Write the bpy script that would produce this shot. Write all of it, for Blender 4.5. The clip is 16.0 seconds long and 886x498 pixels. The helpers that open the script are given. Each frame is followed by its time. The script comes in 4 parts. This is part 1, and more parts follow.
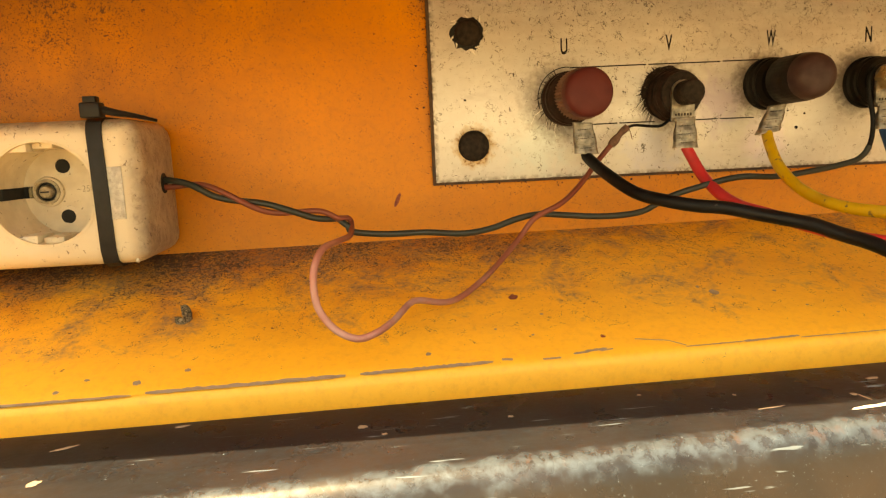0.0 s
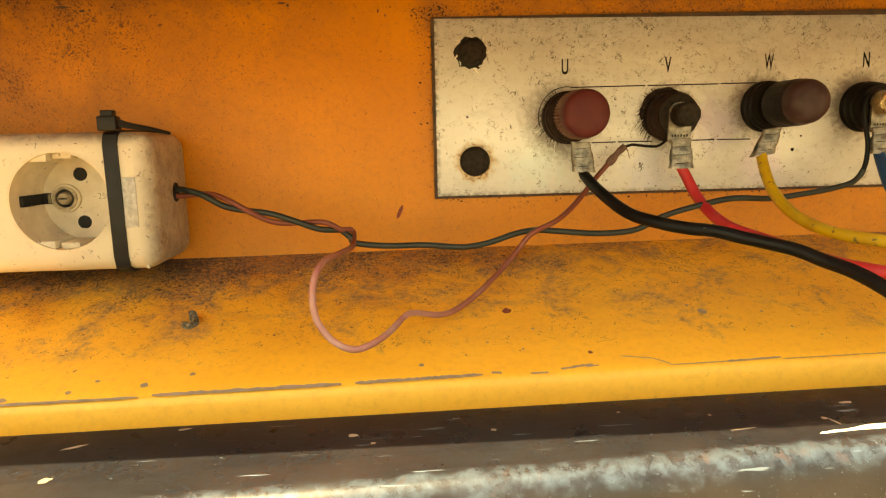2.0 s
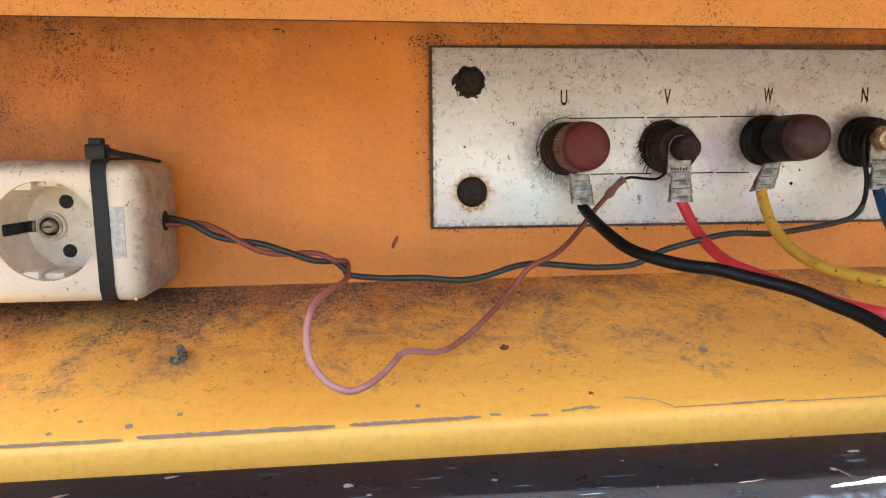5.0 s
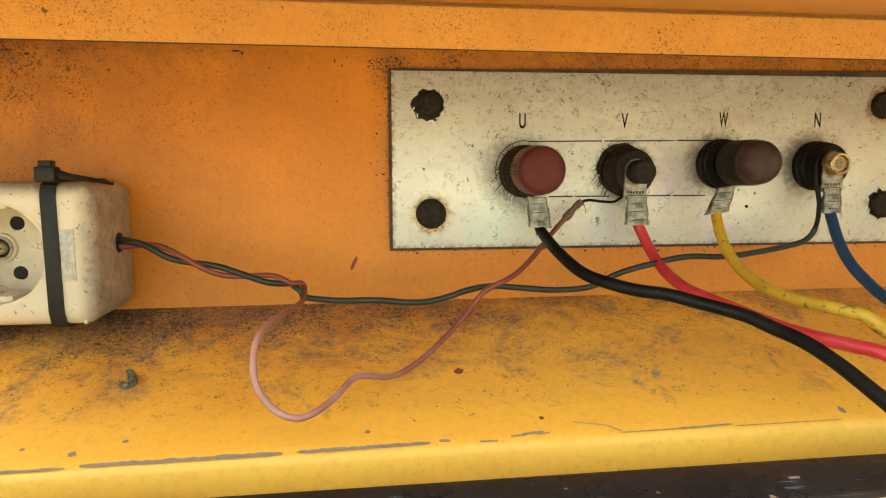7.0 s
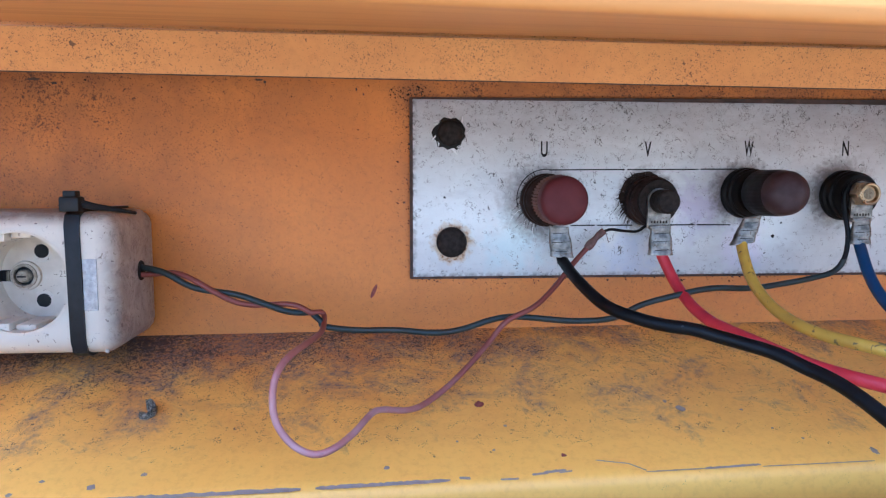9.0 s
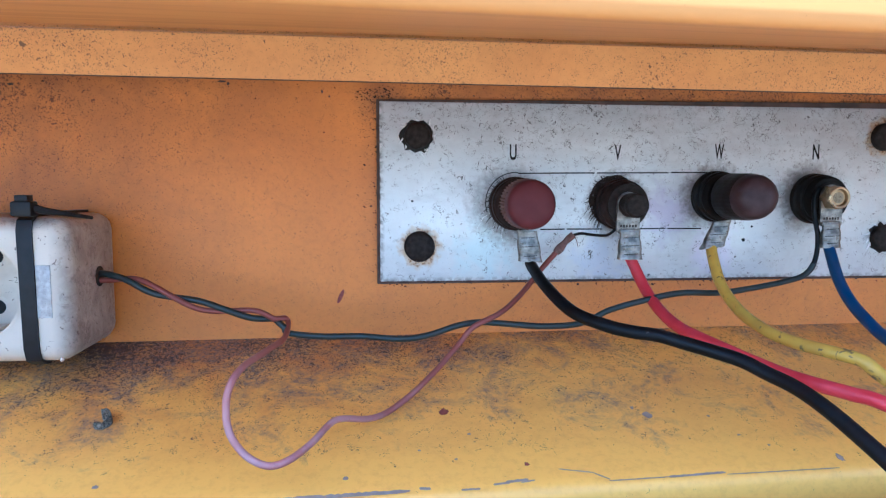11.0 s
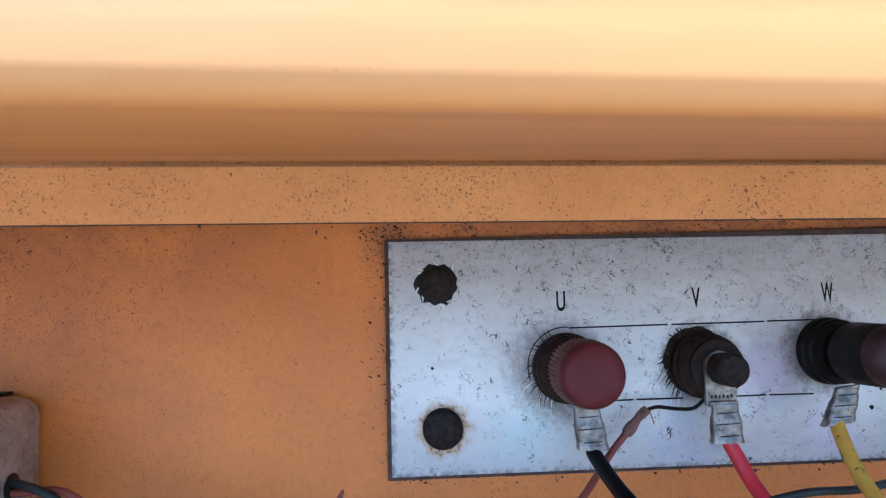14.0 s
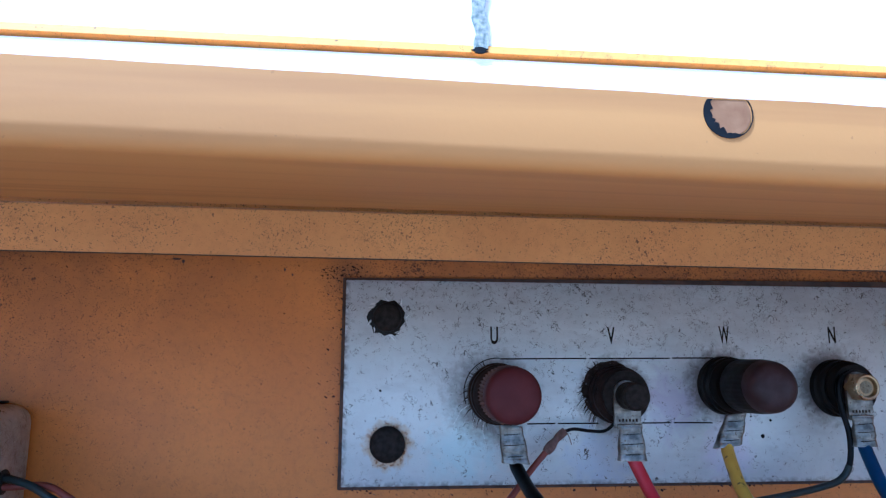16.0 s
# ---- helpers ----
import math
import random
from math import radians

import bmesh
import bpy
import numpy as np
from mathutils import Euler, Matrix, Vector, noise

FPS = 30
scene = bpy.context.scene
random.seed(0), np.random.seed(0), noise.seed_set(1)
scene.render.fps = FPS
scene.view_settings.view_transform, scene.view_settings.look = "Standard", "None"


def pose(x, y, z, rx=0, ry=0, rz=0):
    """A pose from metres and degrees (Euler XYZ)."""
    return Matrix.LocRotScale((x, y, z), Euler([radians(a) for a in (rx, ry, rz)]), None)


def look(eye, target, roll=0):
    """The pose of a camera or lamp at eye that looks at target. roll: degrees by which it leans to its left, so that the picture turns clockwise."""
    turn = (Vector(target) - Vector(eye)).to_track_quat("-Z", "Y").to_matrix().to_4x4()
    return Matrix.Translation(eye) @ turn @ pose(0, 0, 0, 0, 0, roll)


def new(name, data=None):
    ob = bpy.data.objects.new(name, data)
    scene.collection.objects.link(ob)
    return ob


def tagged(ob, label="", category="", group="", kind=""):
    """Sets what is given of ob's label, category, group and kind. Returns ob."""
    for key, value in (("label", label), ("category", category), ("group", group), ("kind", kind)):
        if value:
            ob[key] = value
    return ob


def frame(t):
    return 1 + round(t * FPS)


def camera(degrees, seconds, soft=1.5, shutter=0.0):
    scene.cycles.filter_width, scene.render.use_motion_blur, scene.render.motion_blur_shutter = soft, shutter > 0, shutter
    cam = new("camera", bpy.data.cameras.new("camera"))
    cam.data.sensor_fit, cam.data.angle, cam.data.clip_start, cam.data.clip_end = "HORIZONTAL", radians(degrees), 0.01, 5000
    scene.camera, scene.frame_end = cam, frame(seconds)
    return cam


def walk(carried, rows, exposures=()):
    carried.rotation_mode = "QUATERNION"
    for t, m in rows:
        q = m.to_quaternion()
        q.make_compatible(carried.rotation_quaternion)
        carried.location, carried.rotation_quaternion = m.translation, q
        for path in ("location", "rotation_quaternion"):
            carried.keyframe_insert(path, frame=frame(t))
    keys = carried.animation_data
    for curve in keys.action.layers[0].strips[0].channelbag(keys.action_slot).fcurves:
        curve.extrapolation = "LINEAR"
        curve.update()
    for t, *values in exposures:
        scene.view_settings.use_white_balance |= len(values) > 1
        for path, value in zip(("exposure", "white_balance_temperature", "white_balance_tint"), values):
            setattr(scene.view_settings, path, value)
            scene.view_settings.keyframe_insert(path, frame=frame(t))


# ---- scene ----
cam = camera(66.68, 16.0, 1.25)
PATH = [
    (0, (-0.02463, -0.29276, 1.23743), (0.15161, 1.67798, 0.94567), -2.55),
    (0.5, (-0.02283, -0.31758, 1.2428), (0.11524, 1.66408, 1.01053), -2.66),
    (1, (-0.02627, -0.32053, 1.24529), (0.10465, 1.66424, 1.03654), -2.19),
    (1.5, (-0.02576, -0.30878, 1.24963), (0.12582, 1.67528, 1.04825), -1.73),
    (2, (-0.0188, -0.30188, 1.24486), (0.11543, 1.67125, 0.94693), -1.29),
    (2.5, (-0.01398, -0.29804, 1.24966), (0.124, 1.67174, 0.93201), -1.45),
    (3, (-0.01903, -0.29316, 1.24924), (0.12783, 1.68199, 0.97138), -0.47),
    (3.5, (-0.02248, -0.29542, 1.24996), (0.12753, 1.68136, 0.98569), -0.48),
    (3.7, (-0.0213, -0.2938, 1.25105), (0.14761, 1.68055, 0.98015), -0.52),
    (5.8, (-0.02359, -0.29514, 1.25141), (0.15149, 1.68171, 1.00366), -0.46),
    (6, (-0.02454, -0.29238, 1.25108), (0.14524, 1.68489, 1.00291), -0.10),
    (6.5, (-0.0168, -0.2945, 1.25612), (0.17501, 1.68328, 1.02898), -0.14),
    (7, (-0.01095, -0.29579, 1.25659), (0.21026, 1.67895, 1.02972), -0.15),
    (7.5, (-0.01452, -0.295, 1.25967), (0.15218, 1.6899, 1.07975), -0.01),
    (8, (-0.01498, -0.29501, 1.26247), (0.1698, 1.68818, 1.08134), -0.22),
    (8.5, (-0.01142, -0.28895, 1.2624), (0.17596, 1.69353, 1.07627), 0.10),
    (9, (-0.01201, -0.29295, 1.2626), (0.15841, 1.69122, 1.07821), 0.10),
    (9.5, (-0.00579, -0.29297, 1.26567), (0.19899, 1.68697, 1.071), 0.25),
    (10, (-0.0027, -0.29268, 1.26541), (0.21172, 1.68764, 1.08554), -0.18),
    (10.2, (-0.00296, -0.29152, 1.26497), (0.21769, 1.68737, 1.07709), -0.02),
    (12.3, (0.00424, -0.28777, 1.26362), (0.1666, 1.70002, 1.11417), 0.40),
    (12.5, (0.00552, -0.2863, 1.26192), (0.17752, 1.70162, 1.12565), 0.55),
    (13, (0.0032, -0.28682, 1.26686), (0.15929, 1.70385, 1.15355), -0.14),
    (13.5, (0.00193, -0.26381, 1.26921), (0.14283, 1.72918, 1.35961), -1.34),
    (14, (0.0028, -0.2242, 1.27857), (0.14007, 1.76414, 1.44493), -1.33),
    (14.5, (0.00935, -0.21143, 1.27677), (0.16487, 1.77302, 1.47113), -1.02),
    (15, (0.01473, -0.21696, 1.27325), (0.20349, 1.75488, 1.54933), -1.33),
    (15.5, (0.01529, -0.2456, 1.26401), (0.21191, 1.7221, 1.56316), -1.22),
    (16, (0.01291, -0.26103, 1.26627), (0.19755, 1.69952, 1.61576), 0.16),
]
EXPOSURES = [
    (0, 2.05, 24000, 5),
    (1.5, 2.05, 18969, 0),
    (2.5, 2.05, 17516, -6),
    (3, 2.17, 12236, -9),
    (3.5, 2.17, 5853, 3),
    (6, 2.17, 6865, -3),
    (7, 2.17, 8548, -15),
    (7.5, 2.17, 8720, -18),
    (8, 2.26, 5405, 0),
    (8.5, 2.04, 4608, 9),
    (9, 1.97, 4428, 6),
    (10, 2.00, 4255, 0),
    (12.5, 2.23, 4171, 0),
    (13, 2.03, 4171, 3),
    (13.5, 1.49, 4171, 3),
    (14, 1.81, 4171, 3),
    (14.5, 2.22, 4171, 3),
    (15, 2.34, 4171, 3),
    (15.5, 2.04, 4171, 0),
    (16, 1.14, 3852, 3),
]
walk(cam, [(t, look(eye, target, roll)) for t, eye, target, roll in PATH], EXPOSURES)

# ---- light ----
SUN = Vector((-0.40, -0.26, 1.0)).normalized()
world = bpy.data.worlds.new("sky")
scene.world = world
world.use_nodes = True
sky = world.node_tree.nodes.new("ShaderNodeTexSky")
sky.sky_type, sky.sun_disc = "NISHITA", False
sky.dust_density = 3.0
sky.sun_elevation, sky.sun_rotation = math.asin(SUN.z), radians(237)
world.node_tree.links.new(sky.outputs[0], world.node_tree.nodes["Background"].inputs[0])
world.node_tree.nodes["Background"].inputs[1].default_value = 0.15
sun = new("sun", bpy.data.lights.new("sun", "SUN"))
sun.data.energy, sun.data.angle, sun.data.color = 5.0, radians(0.5), (1.0, 0.95, 0.87)
sun.matrix_world = look(SUN * 10, (0, 0, 0))

# ---- materials ----


class Nodes:
    """A material under construction, with short ways to add nodes."""

    def __init__(self, name, rough=0.5, metal=0.0):
        self.mat = bpy.data.materials.new(name)
        self.mat.use_nodes = True
        self.tree = self.mat.node_tree
        self.bsdf = self.tree.nodes["Principled BSDF"]
        self.bsdf.inputs["Roughness"].default_value = rough
        self.bsdf.inputs["Metallic"].default_value = metal
        self.coord = self.tree.nodes.new("ShaderNodeTexCoord").outputs["Object"]

    def link(self, a, b):
        self.tree.links.new(a, b)

    def set(self, name, value):
        s = self.bsdf.inputs[name]
        if isinstance(value, bpy.types.NodeSocket):
            self.link(value, s)
        else:
            s.default_value = value

    def stretch(self, x=1, y=1, z=1, turn=0.0):
        m = self.tree.nodes.new("ShaderNodeMapping")
        m.inputs["Scale"].default_value = (x, y, z)
        m.inputs["Rotation"].default_value = (0, radians(turn), 0)
        self.link(self.coord, m.inputs[0])
        return m.outputs[0]

    def noise(self, scale, detail=3.0, distort=0.0, rough=0.5, at=None):
        n = self.tree.nodes.new("ShaderNodeTexNoise")
        n.inputs["Scale"].default_value, n.inputs["Detail"].default_value = scale, detail
        n.inputs["Distortion"].default_value, n.inputs["Roughness"].default_value = distort, rough
        self.link(at or self.coord, n.inputs["Vector"])
        return n.outputs["Fac"]

    def ramp(self, value, a, b, lo=0.0, hi=1.0):
        n = self.tree.nodes.new("ShaderNodeMapRange")
        n.clamp = True
        for k, v in ((1, a), (2, b), (3, lo), (4, hi)):
            n.inputs[k].default_value = v
        self.link(value, n.inputs[0])
        return n.outputs[0]

    def maths(self, op, a, b=0.0):
        n = self.tree.nodes.new("ShaderNodeMath")
        n.operation = op
        for s, v in zip(n.inputs, (a, b)):
            if isinstance(v, bpy.types.NodeSocket):
                self.link(v, s)
            else:
                s.default_value = v
        return n.outputs[0]

    def axis(self, k):
        n = self.tree.nodes.new("ShaderNodeSeparateXYZ")
        self.link(self.coord, n.inputs[0])
        return n.outputs[k]

    def mix(self, fac, a, b):
        n = self.tree.nodes.new("ShaderNodeMix")
        n.data_type = "RGBA"
        for s, v in ((n.inputs["Factor"], fac), (n.inputs[6], a), (n.inputs[7], b)):
            if isinstance(v, bpy.types.NodeSocket):
                self.link(v, s)
            elif isinstance(v, tuple):
                s.default_value = (*v, 1)
            else:
                s.default_value = v
        return n.outputs[2]

    def bump(self, height, strength=0.3, distance=0.0005):
        n = self.tree.nodes.new("ShaderNodeBump")
        n.inputs["Strength"].default_value, n.inputs["Distance"].default_value = strength, distance
        self.link(height, n.inputs["Height"])
        self.link(n.outputs[0], self.bsdf.inputs["Normal"])


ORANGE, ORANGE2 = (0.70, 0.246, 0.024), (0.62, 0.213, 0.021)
DIRT = (0.045, 0.035, 0.035)


def curls(n, scale, level, width=0.022, at=None):
    """Short curled hairlines of dirt, more of them where level is higher."""
    line = n.ramp(n.maths("ABSOLUTE", n.maths("SUBTRACT", n.noise(scale, 1.0, 1.4, at=at), 0.5)), width, width * 0.4)
    return n.maths("MULTIPLY", line, n.ramp(n.maths("ADD", n.noise(scale * 0.55, 2.0, 0.6), level), 0.62, 0.68))


def paint(name, density, c1=ORANGE, c2=ORANGE2, stain_shade=(0.33, 0.115, 0.022), dirt=DIRT, scale=1500, rough=0.42, cloud=0.7, hair=0.8, smudge=None):
    """Old enamel: mottled colour, brown staining mixed with painted shade, fine grit and curled hairlines whose number
    follows density(nodes).
    """
    n = Nodes(name, rough)
    col = n.mix(n.ramp(n.noise(22, 4), 0.35, 0.65), c1, c2)
    d = density(n)
    col = n.mix(n.ramp(n.noise(330, 6.0, 0.0, 0.72), 0.47, 0.70, 0.0, 0.30), col, stain_shade)
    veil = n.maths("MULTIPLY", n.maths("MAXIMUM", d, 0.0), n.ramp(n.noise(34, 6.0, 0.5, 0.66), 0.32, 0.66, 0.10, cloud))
    col = n.mix(n.ramp(veil, 0.0, 1.0), col, stain_shade)
    patch = n.ramp(n.noise(48, 4.0), 0.33, 0.68)
    level = n.maths("MULTIPLY", d, n.maths("ADD", 0.055, n.maths("MULTIPLY", patch, 0.10)))
    grit = n.ramp(n.maths("ADD", n.noise(scale, 2.0, 0.4), level), 0.71, 0.78)
    coarse = n.ramp(n.maths("ADD", n.noise(scale * 0.45, 2.0, 0.8), level), 0.79, 0.82)
    hairs = n.maths("MULTIPLY", curls(n, scale * 0.42, level), hair)
    mask = n.maths("MAXIMUM", n.maths("MAXIMUM", n.maths("MULTIPLY", grit, 0.72), n.maths("MULTIPLY", coarse, 0.85)), hairs)
    if smudge:
        s = n.ramp(n.maths("ADD", n.noise(52, 6.0, 0.7, 0.68), n.maths("MULTIPLY", d, 0.17)), 0.60, 0.78)
        s = n.maths("MULTIPLY", s, n.ramp(n.noise(480, 5.0, 0.3, 0.72), 0.36, 0.60, 0.10, 0.85))
        col = n.mix(s, col, smudge)
    col = n.mix(mask, col, dirt)
    n.set("Base Color", col)
    n.set("Roughness", n.maths("ADD", rough, n.maths("MULTIPLY", mask, 0.35)))
    n.bump(n.maths("ADD", n.noise(900, 2.0), n.maths("MULTIPLY", mask, 0.8)), 0.18, 0.0002)
    return n.mat


def panel_dirt_shade(n):
    # Upper left, top and plate rim: grime with shade painted in.
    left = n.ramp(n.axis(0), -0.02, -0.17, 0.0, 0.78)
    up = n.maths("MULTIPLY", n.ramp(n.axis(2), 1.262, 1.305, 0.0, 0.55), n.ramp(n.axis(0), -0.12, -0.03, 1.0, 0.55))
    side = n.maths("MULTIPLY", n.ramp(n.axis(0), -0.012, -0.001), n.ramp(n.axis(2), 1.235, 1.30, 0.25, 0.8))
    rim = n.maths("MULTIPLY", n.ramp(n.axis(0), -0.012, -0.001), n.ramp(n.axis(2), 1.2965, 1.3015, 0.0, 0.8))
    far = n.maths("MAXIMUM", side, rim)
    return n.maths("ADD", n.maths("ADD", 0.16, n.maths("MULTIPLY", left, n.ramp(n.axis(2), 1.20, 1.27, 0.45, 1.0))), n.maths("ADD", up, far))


def ledge_dirt_shade(n):
    # Dirt towards the back fold also carries the shade of that corner.
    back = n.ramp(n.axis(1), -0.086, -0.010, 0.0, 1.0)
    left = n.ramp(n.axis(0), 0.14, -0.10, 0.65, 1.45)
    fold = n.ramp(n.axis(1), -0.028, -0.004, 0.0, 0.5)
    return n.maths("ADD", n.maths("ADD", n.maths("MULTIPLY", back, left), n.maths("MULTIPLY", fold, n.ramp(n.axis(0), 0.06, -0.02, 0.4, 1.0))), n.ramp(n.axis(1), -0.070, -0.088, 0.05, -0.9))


M_PANEL = paint("orange_enamel_panel", panel_dirt_shade, rough=0.5, dirt=(0.085, 0.038, 0.024), hair=0.6, cloud=0.85)
# Ledge copy of the panel orange, lightened for the light it catches.
M_LEDGE = paint("orange_enamel_ledge_lit", ledge_dirt_shade, (0.93, 0.49, 0.080), (0.90, 0.455, 0.072), (0.56, 0.215, 0.040), (0.048, 0.038, 0.042), 1150, cloud=0.85, hair=1.0, smudge=(0.115, 0.10, 0.108))
M_SEAM = paint("yellow_enamel_seam", lambda n: n.maths("ADD", 0.2, 0.0), (0.80, 0.44, 0.075), (0.76, 0.40, 0.07))
M_STRIP = paint("orange_enamel_strip", lambda n: n.maths("ADD", 0.90, 0.0), (0.74, 0.375, 0.105), (0.67, 0.32, 0.088), (0.40, 0.18, 0.055), (0.10, 0.060, 0.042), 1400, cloud=0.32, hair=0.55)


def soft_paint():
    n = Nodes("orange_enamel_hood", 0.6)
    n.set("Specular IOR Level", 0.2)
    wide = n.noise(9, 4.0, 0.8, 0.6, at=n.stretch(0.5, 2.2, 2.2))
    streak = n.noise(26, 4.0, 0.6, at=n.stretch(0.16, 3, 3))
    # Same orange as the panel, darkened to offset the strong light here.
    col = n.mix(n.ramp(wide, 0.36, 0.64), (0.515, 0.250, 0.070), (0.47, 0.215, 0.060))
    col = n.mix(n.ramp(streak, 0.50, 0.70, 0.0, 0.55), col, (0.33, 0.145, 0.05))
    n.set("Base Color", n.mix(n.ramp(n.noise(900, 2.0), 0.74, 0.79, 0.0, 0.4), col, (0.25, 0.12, 0.05)))
    n.bump(n.noise(700, 2.0), 0.1, 0.0002)
    return n.mat


M_HOOD = soft_paint()


def black_enamel():
    """Black paint under a film of dust, sun glare painted as bright rubbed steel along the bend, salted with chips
    below it.
    """
    n = Nodes("worn_black_enamel", 0.3)
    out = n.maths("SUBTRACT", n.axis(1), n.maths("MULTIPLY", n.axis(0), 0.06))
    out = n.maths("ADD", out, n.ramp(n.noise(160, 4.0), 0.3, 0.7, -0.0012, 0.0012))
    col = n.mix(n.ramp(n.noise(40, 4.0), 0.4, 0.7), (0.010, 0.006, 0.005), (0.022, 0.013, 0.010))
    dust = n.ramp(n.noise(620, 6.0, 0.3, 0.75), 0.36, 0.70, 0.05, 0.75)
    # Blue in dust, bend and chips stands in for reflected sky.
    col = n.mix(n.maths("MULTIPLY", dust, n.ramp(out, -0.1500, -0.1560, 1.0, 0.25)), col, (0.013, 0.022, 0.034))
    # Bend: rubbed steel, brightened to draw the sun's glare along it.
    bend = n.maths("MULTIPLY", n.ramp(out, -0.1488, -0.1508), n.ramp(out, -0.1545, -0.1525))
    worn = n.maths("MULTIPLY", bend, n.ramp(n.noise(260, 6.0, 0.3, 0.7), 0.42, 0.66, 0.10, 0.8))
    col = n.mix(worn, col, (0.10, 0.145, 0.20))
    rust = n.maths("MULTIPLY", bend, n.ramp(n.noise(240, 5.0, 0.3), 0.60, 0.68, 0.0, 0.35))
    col = n.mix(rust, col, (0.11, 0.055, 0.04))
    salt = n.ramp(n.noise(1250, 4.0, 0.2, 0.7), 0.64, 0.72, 0.0, 0.7)
    salt = n.maths("MULTIPLY", salt, n.ramp(out, -0.150, -0.158, 0.6, 1.0))
    salt = n.maths("MULTIPLY", salt, n.ramp(n.noise(35, 3.0), 0.36, 0.62, 0.2, 1.0))
    chips = n.ramp(n.noise(800, 3.0, 0.3), 0.735, 0.77, 0.0, 0.9)
    lines = n.ramp(n.noise(420, 2.0, 0.2, at=n.stretch(0.10, 1.6, 1.6, 25)), 0.695, 0.725, 0.0, 0.5)
    col = n.mix(n.maths("MAXIMUM", n.maths("MAXIMUM", chips, lines), salt), col, (0.19, 0.26, 0.34))
    n.set("Base Color", col)
    n.set("Metallic", n.maths("MULTIPLY", worn, 0.5))
    n.set("Coat Weight", bend)
    n.set("Coat Roughness", 0.16)
    n.set("Specular IOR Level", n.ramp(out, -0.138, -0.148, 0.05, 0.6))
    n.set("Roughness", n.maths("SUBTRACT", n.ramp(n.noise(90, 4.0), 0.3, 0.7, 0.24, 0.36), n.maths("MULTIPLY", bend, 0.05)))
    n.bump(n.noise(600, 5.0), 0.1, 0.0003)
    return n.mat


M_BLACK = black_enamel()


RUSTY = ((0.0171, 0.0151), (0.2296, 0.064))


def aluminium():
    n = Nodes("weathered_aluminium", 0.5, 0.55)
    grain = n.noise(240, 4.0, 0.8)
    col = n.mix(n.ramp(n.noise(30, 4.0), 0.3, 0.7), (0.58, 0.61, 0.62), (0.69, 0.715, 0.72))
    col = n.mix(n.ramp(grain, 0.4, 0.75, 0.0, 0.3), col, (0.50, 0.50, 0.51))
    fog = n.noise(120, 5.0, 0.4, 0.65, at=n.stretch(0.5, 1, 1.3))
    col = n.mix(n.ramp(n.maths("ADD", fog, n.ramp(n.axis(2), 0.04, 0.077, -0.06, 0.06)), 0.45, 0.70, 0.0, 0.34), col, (0.36, 0.36, 0.37))
    near_top = n.ramp(n.axis(2), 0.035, 0.077, 0.0, 0.075)
    worms = n.maths("MAXIMUM", curls(n, 330, n.maths("ADD", near_top, 0.005), 0.026), n.maths("MULTIPLY", curls(n, 800, n.maths("ADD", near_top, 0.02), 0.036), 0.8))
    spots = n.ramp(n.maths("ADD", n.noise(1500, 2.0, 1.0), near_top), 0.725, 0.775, 0.0, 0.6)
    mask = n.maths("MAXIMUM", worms, spots)
    for x, z in RUSTY:
        dx, dz = n.maths("SUBTRACT", n.axis(0), x), n.maths("SUBTRACT", n.axis(2), z)
        far = n.maths("SQRT", n.maths("ADD", n.maths("MULTIPLY", dx, dx), n.maths("MULTIPLY", dz, dz)))
        far = n.maths("ADD", far, n.ramp(n.noise(350, 4.0), 0.3, 0.7, -0.0016, 0.0016))
        col = n.mix(n.ramp(far, 0.0098, 0.0068, 0.0, 0.85), col, (0.50, 0.36, 0.20))
        col = n.mix(n.maths("MULTIPLY", n.ramp(far, 0.0086, 0.0068), n.ramp(n.noise(900, 3.0), 0.5, 0.62)), col, (0.20, 0.09, 0.04))
    # Faint lavender and cyan light casts painted onto the plate.
    for x, z, r, tint in ((0.129, 0.030, 0.016, (0.42, 0.36, 0.52)), (0.047, 0.014, 0.018, (0.55, 0.70, 0.74)), (0.098, 0.010, 0.016, (0.50, 0.56, 0.70)), (0.150, 0.012, 0.014, (0.60, 0.56, 0.70))):
        dx, dz = n.maths("SUBTRACT", n.axis(0), x), n.maths("SUBTRACT", n.axis(2), z)
        far = n.maths("SQRT", n.maths("ADD", n.maths("MULTIPLY", dx, dx), n.maths("MULTIPLY", dz, dz)))
        far = n.maths("ADD", far, n.ramp(n.noise(160, 5.0, 0.6), 0.3, 0.7, -0.006, 0.006))
        col = n.mix(n.ramp(far, r, r * 0.3, 0.0, 0.6), col, tint)
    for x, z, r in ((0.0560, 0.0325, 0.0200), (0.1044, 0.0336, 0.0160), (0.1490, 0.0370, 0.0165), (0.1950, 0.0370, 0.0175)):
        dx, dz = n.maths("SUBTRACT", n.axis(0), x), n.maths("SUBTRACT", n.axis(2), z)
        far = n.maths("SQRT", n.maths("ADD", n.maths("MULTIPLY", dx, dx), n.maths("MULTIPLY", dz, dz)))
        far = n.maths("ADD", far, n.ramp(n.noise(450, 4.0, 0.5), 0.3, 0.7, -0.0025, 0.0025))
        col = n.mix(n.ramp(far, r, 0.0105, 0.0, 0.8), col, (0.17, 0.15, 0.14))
    edge = n.maths("MAXIMUM", n.ramp(n.axis(0), 0.0022, 0.0), n.ramp(n.axis(2), 0.0022, 0.0))
    mask = n.maths("MAXIMUM", mask, n.maths("MULTIPLY", edge, n.ramp(n.noise(500, 4.0, 0.5), 0.42, 0.62, 0.0, 0.8)))
    n.set("Base Color", n.mix(mask, col, (0.065, 0.06, 0.06)))
